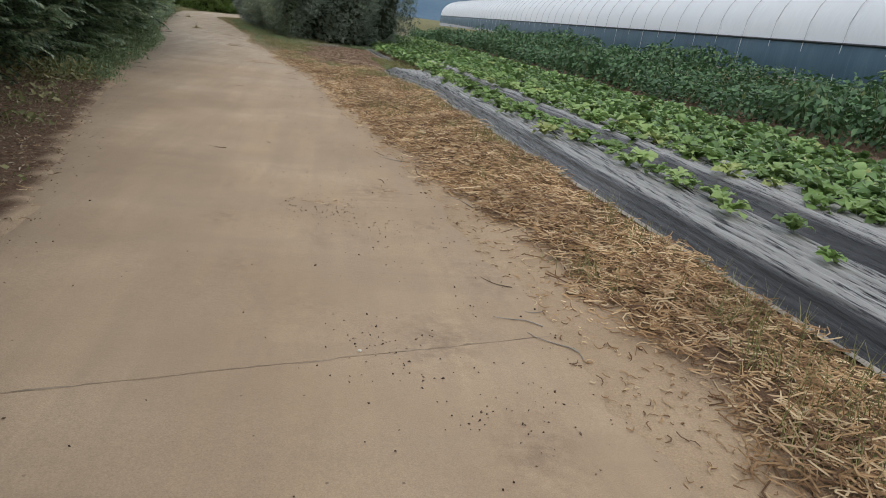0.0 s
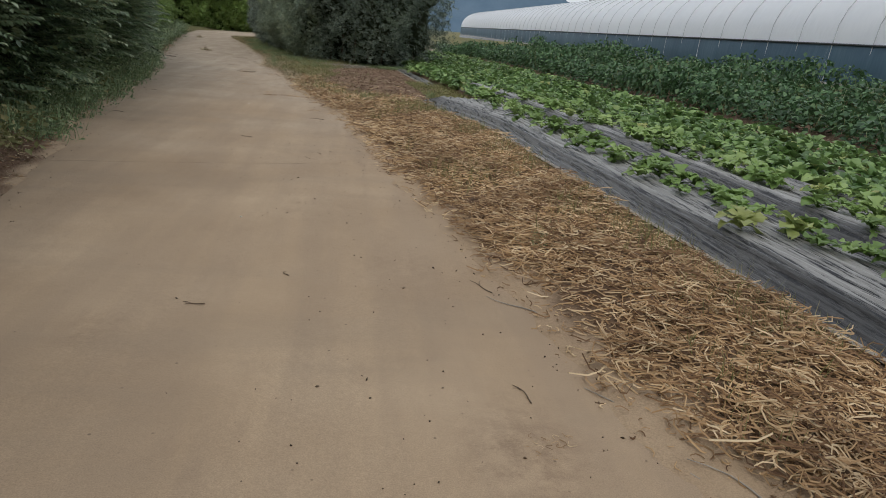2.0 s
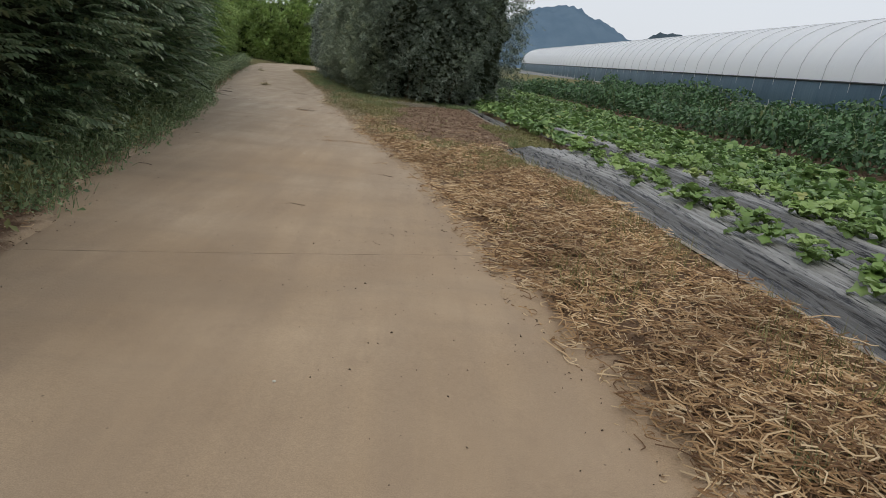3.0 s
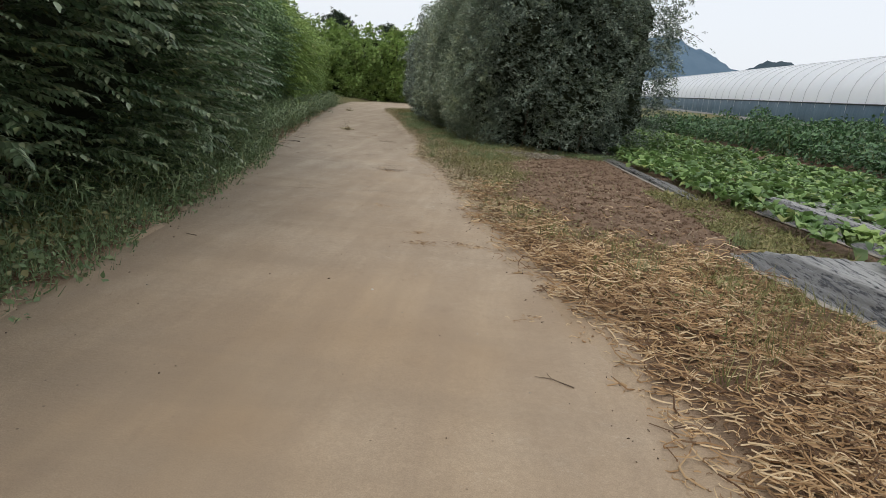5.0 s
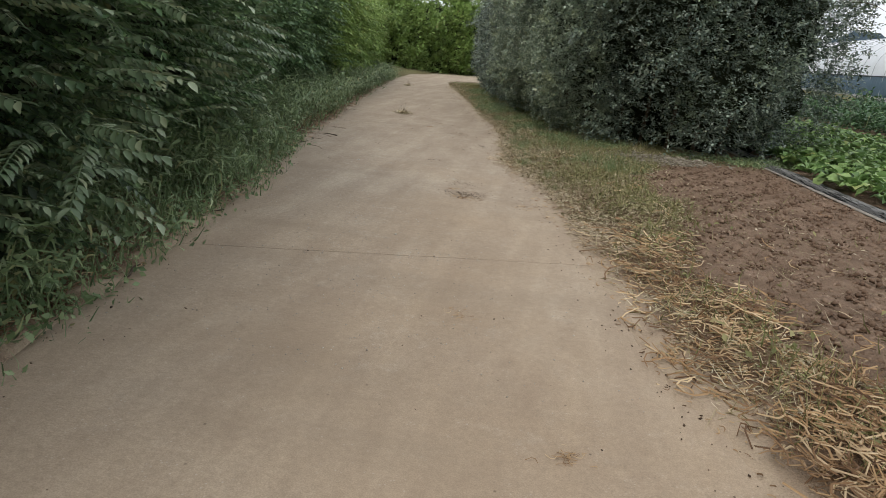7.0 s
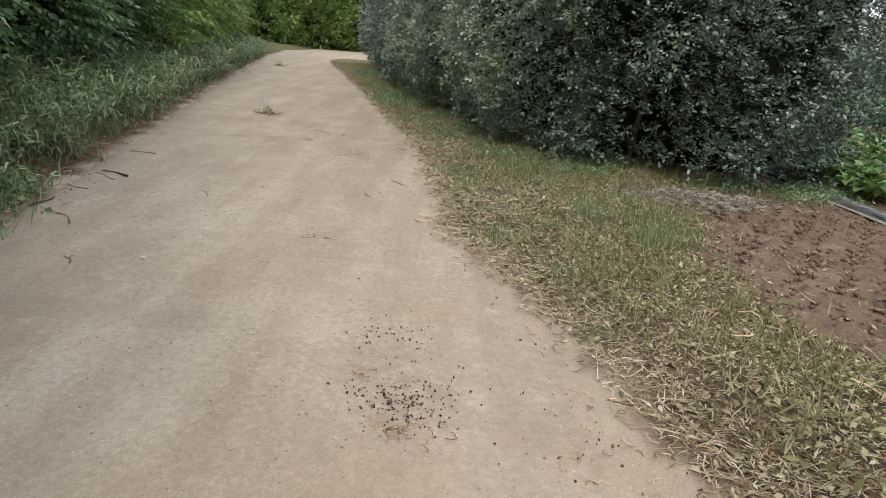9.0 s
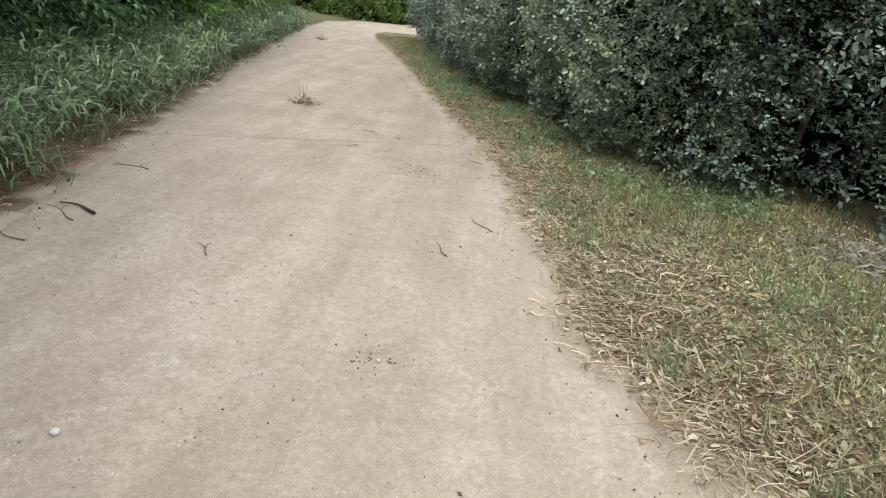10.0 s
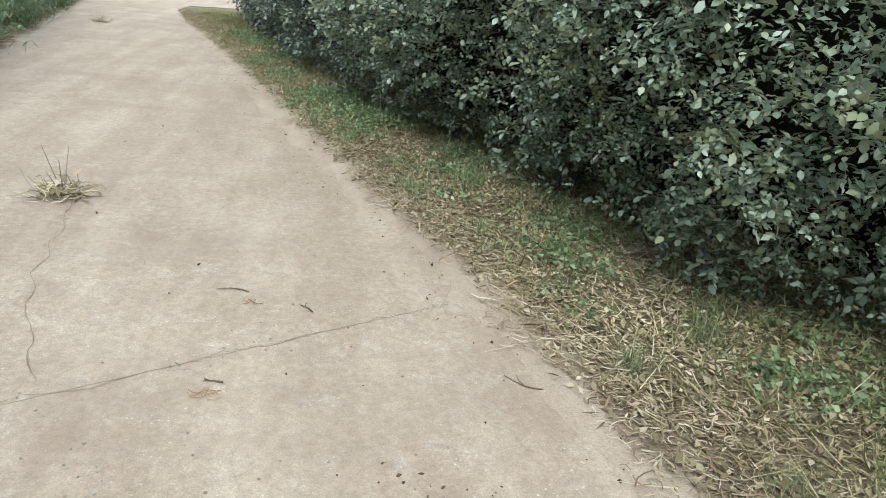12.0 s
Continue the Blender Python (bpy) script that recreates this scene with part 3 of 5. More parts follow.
def crack(x0, y0, x1, y1, seed):
    """A fine crack in the road, filled with dirt."""
    t = np.linspace(0, 1, 40)
    x = x0 + (x1 - x0) * t + 0.06 * wavy(t * 1.6, t, 1.6, seed) + 0.008 * wavy(t * 12, t, 2.0, seed)
    y = y0 + (y1 - y0) * t
    w = 0.0012 + 0.003 * np.clip(wavy(t * 14, t, 2.0, seed + 1), 0, 1)
    z = road_z(x, y) + 0.004
    v = np.concatenate([np.stack([x - w, y, z], 1), np.stack([x + w, y, z], 1)])
    i = np.arange(39)
    mesh_obj("crack", v, np.stack([i, i + 1, i + 41, i + 40], 1), M_JOINT, road)


crack(-3.75, 30.3, -4.2, 32.2, 1.0)

# ---- mulch films on the beds ----


def mulch_film(y0, y1, offset, width, height, label, seed, flare=0.0):
    nu, nv = 110 if offset < 2 else 50, int((y1 - y0) * 4)
    u, yv = np.linspace(0, 1, nu), np.linspace(y0, y1, nv)
    U, YV = np.meshgrid(u, yv)
    side = 0.2
    prof = sstep(0.0, side, U) * (1 - sstep(1 - side * 0.8, 1.0, U))
    stray = flare * sstep(y1 - 3.9, y1 - 0.4, YV)
    x = film_edge(YV) + offset - stray * (1 - 0.6 * U) + width * U + 0.012 * wavy(YV * 0.6, YV, 0.9, seed)
    end = np.minimum(sstep(y0, y0 + 0.5, YV), 1 - sstep(y1 - 0.6, y1, YV))
    z = ground_z(x, YV) + 0.012 + height * prof * (0.25 + 0.75 * end)
    # lengthwise pleats in the stretched film
    z = z + (0.35 + 0.65 * prof) * (0.012 * np.sin(U * 60 + 1.5 * wavy(YV, YV * 0.3, 0.35, seed)) + 0.016 * wavy(U * 4, YV, 0.9, seed + 2)) + 0.006 * np.sin(U * 118 + wavy(YV, U, 0.5, 3.0)) * (0.5 + prof)
    # tight folds along the shoulder
    z = z + 0.02 * (1 - sstep(0.2, 0.3, U)) * sstep(0.02, 0.06, U) * np.abs(np.sin(U * 84 + 0.5 * wavy(YV, YV * 0.2, 0.25, seed + 1)))
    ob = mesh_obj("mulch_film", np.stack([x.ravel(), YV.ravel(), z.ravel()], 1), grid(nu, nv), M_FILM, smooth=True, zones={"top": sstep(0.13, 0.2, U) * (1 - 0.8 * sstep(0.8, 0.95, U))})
    tagged(ob, label, "mulch film", "mulch films")
    w = np.linspace(0, 1, 4)
    W, YW = np.meshgrid(w, yv)
    xr = film_edge(YW) + offset - flare * sstep(y1 - 3.9, y1 - 0.4, YW) - 0.045 + 0.055 * W + 0.012 * wavy(YW * 0.6, YW, 0.9, seed)
    zr = ground_z(xr, YW) + 0.014 + 0.016 * np.sin(W * math.pi) + 0.004 * wavy(YW, W, 6.0)
    tagged(mesh_obj("film_rim", np.stack([xr.ravel(), YW.ravel(), zr.ravel()], 1), grid(4, nv), M_RIM, ob, smooth=True), "pale dusty folded rim")
    return ob


mulch_film(-7.0, 19.7, 0.0, 1.12, 0.17, "wrinkled black plastic mulch film over a raised bed", 0.0, 0.5)
mulch_film(-7.0, 23.6, 1.36, 1.3, 0.2, "black plastic mulch film showing under crop leaves", 3.0, 0.25)
mulch_film(-7.0, 40.0, 3.0, 1.3, 0.12, "black mulch film almost hidden by crop leaves", 5.0)
mulch_film(23.4, 33.0, 0.25, 0.32, 0.025, "flat black mulch film beside dug soil", 7.0)

# ---- greenhouse ----


def gh_x(y):
    return 17.0 + 0.04 * (y - 20)


def greenhouse(y0, y1, base, eave, half, ridge):
    cx, cy = gh_x(y0), y0
    gh = empty("greenhouse", gh_x((y0 + y1) / 2), (y0 + y1) / 2, base, "long white vinyl tunnel greenhouse with blue-grey side curtain", "greenhouse")
    inv = Matrix.Translation((-gh.location.x, -gh.location.y, -gh.location.z))

    def put(ob, label=""):
        ob.matrix_basis = inv
        return tagged(ob, label)

    ys = np.linspace(y0, y1, int((y1 - y0) / 0.48))
    rise = ridge - eave
    a = np.linspace(0, math.pi, 34)
    A, YY = np.meshgrid(a, ys)
    sag = 0.03 * (0.5 - 0.5 * np.cos(YY / 1.92 * 2 * math.pi)) * np.sin(A) ** 0.5
    x = gh_x(YY) + half - (half - sag) * np.cos(A)
    z = eave + (rise - sag) * np.sin(A) ** 0.85
    put(mesh_obj("roof_film", np.stack([x.ravel(), YY.ravel(), z.ravel()], 1), grid(34, len(ys)), M_VINYL, gh, smooth=True), "taut white translucent vinyl film")
    for sgn, nm in ((0, "near"), (1, "far")):
        h = np.linspace(0, 1, 7)
        H, YY = np.meshgrid(h, ys)
        bul = 0.05 * np.sin(H * math.pi) * (1 + 0.5 * wavy(YY, H, 0.8))
        x = gh_x(YY) + (2 * half + bul if sgn else -bul)
        z = base + 0.1 + (eave - base - 0.1) * H
        put(mesh_obj("side_curtain", np.stack([x.ravel(), YY.ravel(), z.ravel()], 1), grid(7, len(ys)), M_CURTAIN, gh, smooth=True), "blue-grey rolled-down vinyl curtain")
    for k in range(int((y1 - y0) / 1.92) + 1):
        yr = y0 + 1.92 * k
        aa = np.linspace(0.0, math.pi, 20)
        pts = np.stack([gh_x(yr) + half - (half + 0.02) * np.cos(aa), 0 * aa + yr, eave + (rise + 0.02) * np.sin(aa) ** 0.85], 1)
        pts = np.concatenate([[(gh_x(yr) - 0.03, yr, base)], pts])
        v, f = tube(pts, np.full(len(pts), 0.017), 5)
        put(mesh_obj("rib", v, f, M_RIB, gh, smooth=True))
    yl = np.linspace(y0, y1, 40)
    for nm, dx, zz, r, m in (("eave_rail", -0.035, eave, 0.035, M_DARKRAIL), ("clamp_rail", 0.05, eave + 0.26, 0.014, M_STEEL), ("ridge_rail", half, ridge + 0.02, 0.02, M_STEEL)):
        v, f = tube(np.stack([gh_x(yl) + dx, yl, 0 * yl + zz], 1), np.full(40, r), 6)
        put(mesh_obj(nm, v, f, m, gh, smooth=True))
    # black strip added for the shadow gap below the base board
    zs = np.linspace(0, 1, 3)
    ZZ, YY = np.meshgrid(zs, ys)
    sk = np.stack([gh_x(YY) - 0.10 - 0.12 * (1 - ZZ), YY, base - 0.5 + 0.5 * ZZ], -1)
    put(mesh_obj("ground_skirt", sk.reshape(-1, 3), grid(3, len(ys)), M_FILM, gh, smooth=True, zones={"top": 0 * ZZ}), "black strip standing in for the shadow gap at the foot")
    bm = bmesh.new()
    for yy0, yy1 in zip(yl[:-1], yl[1:]):
        m = Matrix.Translation((gh_x((yy0 + yy1) / 2) - 0.06, (yy0 + yy1) / 2, base + 0.05)) @ Matrix.Rotation(-math.atan(0.04), 4, "Z") @ Matrix.Diagonal((0.05, yy1 - yy0 - 0.01, 0.14, 1))
        bmesh.ops.create_cube(bm, size=1, matrix=m)
    ob = part("base_board", bm, M_PLANK, gh)
    put(ob, "pale weathered board along the foot")
    for ye in (y0, y1):
        aa = np.linspace(0, math.pi, 30)
        rim = np.stack([gh_x(ye) + half - half * np.cos(aa), 0 * aa + ye, eave + rise * np.sin(aa) ** 0.85], 1)
        low = rim.copy()
        low[:, 2] = base
        i = np.arange(29)
        put(mesh_obj("end_wall", np.concatenate([rim, low]), np.stack([i, i + 1, i + 31, i + 30], 1), M_VINYL, gh))
    return gh


greenhouse(-6.0, 130.0, 0.95, 2.3, 4.5, 5.25)

# ---- hills on the horizon ----


def hill(name, dist, az, half_w, height, depth, mat, label, seed, skew=0.0):
    """A wooded ridge: az and half_w as sideways metres per metre ahead."""
    nu, nv = 70, 16
    U, V = np.meshgrid(np.linspace(-1, 1, nu), np.linspace(-1, 1, nv))
    shape = np.clip(1 - np.abs(U + skew * (1 - U * U)) ** 1.35, 0, 1) * (1 - V * V)
    z = height * shape * (1 + 0.06 * wavy(U * 5, V, 1.2, seed)) + 0.02 * height * wavy(U * 26, V * 6, 1.0, seed) * (shape > 0.03) - 2
    x, y = dist * az + dist * half_w * U, dist + depth * V
    tagged(mesh_obj(name, np.stack([x.ravel(), y.ravel(), z.ravel()], 1), grid(nu, nv), mat, smooth=True), label, "mountain", kind="structure")


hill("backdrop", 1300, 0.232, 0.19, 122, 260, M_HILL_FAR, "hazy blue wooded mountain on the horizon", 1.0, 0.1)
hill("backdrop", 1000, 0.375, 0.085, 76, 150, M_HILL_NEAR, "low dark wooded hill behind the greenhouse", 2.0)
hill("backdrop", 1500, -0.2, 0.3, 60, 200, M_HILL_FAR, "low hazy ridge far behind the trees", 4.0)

# ---- hedges ----


class Outline:
    """The line of a hedge's face, walked so that the outside lies on its right."""

    def __init__(self, pts):
        self.p = np.array(pts, float)
        seg = np.linalg.norm(np.diff(self.p, axis=0), axis=1)
        self.s = np.concatenate([[0], np.cumsum(seg)])
        self.len = self.s[-1]

    def at(self, s):
        x, y = np.interp(s, self.s, self.p[:, 0]), np.interp(s, self.s, self.p[:, 1])
        h = 0.6
        dx = np.interp(s + h, self.s, self.p[:, 0]) - np.interp(s - h, self.s, self.p[:, 0])
        dy = np.interp(s + h, self.s, self.p[:, 1]) - np.interp(s - h, self.s, self.p[:, 1])
        n = np.hypot(dx, dy) + 1e-6
        return x, y, dy / n, -dx / n


def face(line, s, t, height, seed, lump=0.3, tuck=0.5, crown=1.6):
    """A point of the hedge's bulging face: t from 0 at the foot to 1 at the top edge."""
    x, y, nx, ny = line.at(s)
    top = height * (1 + 0.1 * wavy(s, s * 0.3, 0.55, seed))
    z = t * top
    inset = tuck * (1 - sstep(0.0, 0.28, t)) + crown * sstep(0.62, 1.0, t) ** 2 - lump * wavy(s * 0.8, z * 1.1, 1.1, seed)
    px, py = x - nx * inset, y - ny * inset
    return px, py, z + ground_z(x, y) * (1 - t), nx, ny


def hedge(name, line, s0, s1, height, n, shapes, mat, label, group, seed, lump=0.3, tuck=0.5, crown=1.6, depth=0.35, size=1.0, branches=0, hang=-0.35, branch_top=0.75, branch_name="leafy_branch", stems=4, row=1.0, fine=(), wild=1.0, twigs=0, shoot=1.0, deep_shape=None, fan=0.65, deep_share=0.25, lean=0.0, back_depth=2.2):
    """One shrub of a hedge row: stems, a dark hull for the shade among inner twigs, a crown of leaves, and branches
    that stand out.
    """
    r = np.random.default_rng(seed)
    mx, my, _, _ = line.at(np.array([(s0 + s1) / 2]))
    ob = empty(name, float(mx[0]), float(my[0]), 0, label, "shrub", group)
    inv = Matrix.Translation((-ob.location.x, -ob.location.y, 0))
    # hull coloured for the shade deep inside; it also stops sight through
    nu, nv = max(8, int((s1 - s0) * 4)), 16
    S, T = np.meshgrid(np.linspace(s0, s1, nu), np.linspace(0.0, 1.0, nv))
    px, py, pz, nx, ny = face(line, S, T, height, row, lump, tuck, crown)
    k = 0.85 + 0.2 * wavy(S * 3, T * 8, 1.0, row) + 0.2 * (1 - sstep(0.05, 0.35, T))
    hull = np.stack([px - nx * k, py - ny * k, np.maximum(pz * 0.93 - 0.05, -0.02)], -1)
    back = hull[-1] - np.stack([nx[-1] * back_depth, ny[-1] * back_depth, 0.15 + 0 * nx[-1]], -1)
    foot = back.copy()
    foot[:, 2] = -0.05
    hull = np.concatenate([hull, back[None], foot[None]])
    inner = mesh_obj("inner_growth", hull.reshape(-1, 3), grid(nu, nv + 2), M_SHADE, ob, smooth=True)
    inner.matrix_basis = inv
    tagged(inner, "dark hull that stands in for shade among inner twigs")

    def sample(m, tmin, tmax, deep, gaps=0.58):
        s, t = r.uniform(s0 - 0.25, s1 + 0.25, 3 * m), r.uniform(tmin, tmax, 3 * m) ** 0.9
        keep = np.nonzero(r.random(3 * m) < 1 - gaps + gaps * sstep(-0.35, 0.35, wavy(s * 1.5, t * height * 1.7, 1.5, row + 3)))[0][:m]
        s, t = s[keep], t[keep]
        m = len(s)
        px, py, pz, nx, ny = face(line, s, t, height, row, lump, tuck, crown)
        e = deep * r.exponential(0.5, m) - 0.12 * r.random(m)
        p = np.stack([px - nx * e, py - ny * e, pz + 0.06 * r.standard_normal(m) + 0.08 * crown * (t > 0.95)], 1)
        yaw = np.arctan2(-nx, ny) + r.normal(lean, fan, m)
        pitch = r.normal(hang, 0.4 * wild, m) + 0.7 * sstep(0.75, 1.0, t)
        return p, turns(yaw, pitch, r.normal(0, 0.45 * wild, m)), size * r.uniform(0.7, 1.25, m)

    sets = []
    for sh in shapes:
        p, rot, sz = sample(int(0.85 * n) // len(shapes), 0.02, 1.0, depth)
        sets.append(scatter(sh, p, rot, sz))
    # leaves deeper in, between the clumps
    p, rot, sz = sample(int(n * deep_share), 0.0, 0.9, 0.25, 0.0)
    _, _, onx, ony = line.at(r.uniform(s0, s1, len(p)))
    p[:, :2] -= 0.33 * np.stack([onx, ony], 1)
    sets.append(scatter(deep_shape or shapes[-1], p, rot, sz))
    # the crown's broken upper outline
    p, rot, sz = sample(n // 8, 0.93, 1.0, 1.6)
    p[:, 2] += r.exponential(0.16, len(p))
    sets.append(scatter(shapes[0], p, rot, sz))
    for _ in range(twigs):
        s, t = r.uniform(s0, s1, 1), r.uniform(0.5, 0.97, 1)
        px, py, pz, nx, ny = face(line, s, t, height, row, lump, tuck, crown)
        a = np.array((px[0], py[0], pz[0]))
        way = np.array((nx[0], ny[0], r.uniform(0.1, 1.0))) + 0.45 * r.standard_normal(3)
        ln = r.uniform(0.25, 0.6)
        q = np.linspace(-0.3, 1, 6)
        pts = a + ln * q[:, None] * way / np.linalg.norm(way) + np.stack([0 * q, 0 * q, -0.12 * q * q], 1)
        v, f = tube(pts, np.linspace(0.009, 0.003, 6), 4)
        mesh_obj("outer_twig", v, f, M_BARK, ob, smooth=True).matrix_basis = inv
        m = 18
        p = pts[0] + (pts[-1] - pts[0]) * r.uniform(0.1, 1.08, m)[:, None] + 0.08 * r.standard_normal((m, 3))
        sets.append(scatter(shapes[0], p, turns(r.uniform(0, 6.28, m), r.normal(0, 0.5, m), r.normal(0, 0.4, m)), size * r.uniform(0.6, 1.0, m)))
    v, f = merge(*sets)
    cr = mesh_obj("crown", v, f, mat, ob)
    cr.matrix_basis = inv
    tagged(cr, kind="stuff")
    for _ in range(stems):
        s = r.uniform(s0 + 0.2, s1 - 0.2)
        x, y, nx, ny = line.at(np.array([s]))
        x, y, nx, ny = x[0], y[0], nx[0], ny[0]
        b, h = r.uniform(1.0, 1.5), height * r.uniform(0.55, 0.85)
        q = np.linspace(0, 1, 6)
        wig = 0.12 * r.standard_normal(2)
        pts = np.stack([x - nx * (b - 0.35 * q * q) + wig[0] * np.sin(q * 4), y - ny * (b - 0.35 * q * q) + wig[1] * np.sin(q * 5), -0.05 + h * q], 1)
        v, f = tube(pts, np.linspace(0.035, 0.01, 6) * r.uniform(0.7, 1.4), 6)
        mesh_obj("stem", v, f, M_BARK, ob, smooth=True).matrix_basis = inv
    if branches:
        for sh in fine or shapes:
            proto = mesh_obj(branch_name, sh[0], sh[1], M_SPRAY if branch_name == "leafy_shoot" else mat, ob)
            p, rot, sz = sample(branches // len(shapes), 0.06, branch_top, 0.05)
            x, y, nx, ny = line.at(np.linspace(s0, s1, len(p)))
            for j in range(len(p)):
                o = proto if j == 0 else new(branch_name, proto.data)
                o.parent = ob
                out = p[j] + 0.07 * np.array((nx[j], ny[j], 0))
                o.matrix_basis = inv @ Matrix.LocRotScale(Vector(out), Matrix(rot[j].tolist()).to_quaternion(), (float(sz[j]) * shoot,) * 3)
    return ob


SPRAYS = [spray(6, 0.40, 0.078, 0.04, 0.2, 1), spray(6, 0.45, 0.074, 0.04, 0.3, 2), spray(5, 0.30, 0.088, 0.046, 0.15, 3)]
TUFTS = [tuft(11, 0.055, 0.028, 4), tuft(11, 0.062, 0.033, 5), tuft(10, 0.05, 0.027, 6)]
SPRAYS_F = [spray(10, 0.42, 0.078, 0.034, 0.14, 1, ribbed), spray(11, 0.48, 0.07, 0.031, 0.2, 2, ribbed), spray(9, 0.36, 0.084, 0.037, 0.08, 3, ribbed)]
SPRAYS_N = [spray(10, 0.42, 0.075, 0.034, 0.15, 1), spray(11, 0.46, 0.07, 0.032, 0.22, 2), spray(9, 0.34, 0.082, 0.038, 0.1, 3)]
TUFTS_F = [tuft(11, 0.052, 0.032, 4, 0.7, ribbed), tuft(11, 0.058, 0.036, 5, 0.7, ribbed), tuft(10, 0.046, 0.03, 6, 0.7, ribbed)]
TUFTS_R = [tuft(11, 0.054, 0.034, 4, 0.7, oval), tuft(11, 0.058, 0.036, 5, 0.8, oval), tuft(11, 0.05, 0.033, 6, 0.7)]
BIGLEAF_H = [tuft(8, 0.17, 0.1, 8, 2.4), tuft(8, 0.15, 0.085, 9, 2.6)]

# the row beside the field: a big bush at the corner and a clipped hedge behind it along the road
RIGHT_ROW = Outline([(3.5, 52.4), (-1.5, 51.8), (-4.3, 49.3), (-4.35, 46), (-3.65, 42), (-3.1, 38.6), (-2.4, 35.3), (-1.65, 32.6), (-1.05, 30.6), (-0.3, 29.4), (1.3, 28.75), (2.9, 29.2), (4.3, 30.5), (5.0, 33), (4.4, 36.5), (2.6, 39.5), (0.5, 41)])
g_r = "dark shrubs between road and field"
hl = "dense dark green broad-leaved shrub with small glossy leaves"
ends = [0, 8.5, 15.5, 22, 26, 29.3, 33.1, RIGHT_ROW.len]
for i in range(7):
    near = i in (3, 4, 5)
    hedge("hedge_shrub", RIGHT_ROW, ends[i], ends[i + 1], (3.9, 4.1, 4.5, 5.0, 5.4, 5.7, 5.5)[i], (1000, 2200, 3900, 4900, 6400, 5600, 3700)[i], TUFTS_R if near else TUFTS, M_HEDGE_R if i in (3, 4) else M_BUSH, hl, g_r, 31 + i, 0.2 if i < 4 else 0.28 if i == 4 else 0.45, 0.58 if i in (3, 4) else 0.45, 2.2, 0.42, (1.4, 1.2, 1.0, 0.84, 0.74, 0.85, 1.05)[i], 290 if near else 0, -0.05, 0.8, "leaf_tuft", shoot=0.85, deep_shape=TUFTS[0], fine=TUFTS_F, twigs=(2, 2, 3, 8, 14, 18, 14)[i], deep_share=0.35, back_depth=0.5 if i > 4 else 1.6)

# the row on the other side: overhanging shrubs with feathery shoots
LEFT_ROW = Outline([(2.0, -20), (0.0, -6), (-1.2, 1.5), (-2.0, 6.0), (-2.6, 9.5), (-2.9, 12.5), (-3.0, 15), (-3.2, 17.5), (-3.5, 20), (-3.95, 22), (-4.7, 24.5), (-6.0, 27), (-6.7, 30), (-7.3, 34), (-8.2, 39), (-9.6, 46), (-10.8, 52)])
g_l = "overgrown shrubs along the road"
ll = "tall overgrown shrub with drooping feathery green shoots"
cut_l = [0, 14.2, 21.5, 27, 31, 34.5, 38, 41.5, 45.5, 50.5, 57, 64, LEFT_ROW.len]


LR = LEFT_ROW
for i in range(len(cut_l) - 1):
    y_mid = float(LR.at(np.array([(cut_l[i] + cut_l[i + 1]) / 2]))[1][0])
    near = 8 < y_mid < 25
    span = cut_l[i + 1] - cut_l[i]
    dens = 90 if y_mid < 4 else 300 if y_mid < 12 else 360 if y_mid < 26 else 350 if y_mid < 36 else 220
    sz = 1.7 if y_mid < 4 else 0.95 if y_mid < 26 else 1.3 if y_mid < 36 else 1.7
    hedge("roadside_shrub", LR, cut_l[i], cut_l[i + 1], 4.6 if y_mid < 32 else 4.2, int(dens * span), SPRAYS_N if near else SPRAYS, M_HEDGE_L if y_mid < 21.5 else M_SHOOT if y_mid < 37 else M_FARLEAF, ll if y_mid < 30 else "bright green roadside shrub above long grass", g_l, 61 + i, 0.55, 0.45, 1.8, 0.75, sz, 290 if near else 0, 0.06, 0.85, "leafy_shoot", fine=SPRAYS_F, wild=0.45, twigs=0, shoot=1.05, deep_shape=SPRAYS[0], fan=0.5, lean=-0.3)

# bright bank beyond the bend
FAR_ROW = Outline([(-13.5, 44), (-12.3, 52), (-11.4, 57), (-8.5, 61.5), (-3, 64.0), (5.5, 65.7)])
FR = FAR_ROW
cut_f = np.linspace(0, FAR_ROW.len, 6)
for i in range(5):
    hedge("bank_shrub", FR, cut_f[i], cut_f[i + 1], 4.6, 1500, BIGLEAF_H, M_FARLEAF, "large-leaved bright green shrub on the bank at the bend", "shrubs at the bend", 91 + i, 0.4, 0.3, 1.8, 0.4, 1.3, 0, -0.3, lean=-0.25)


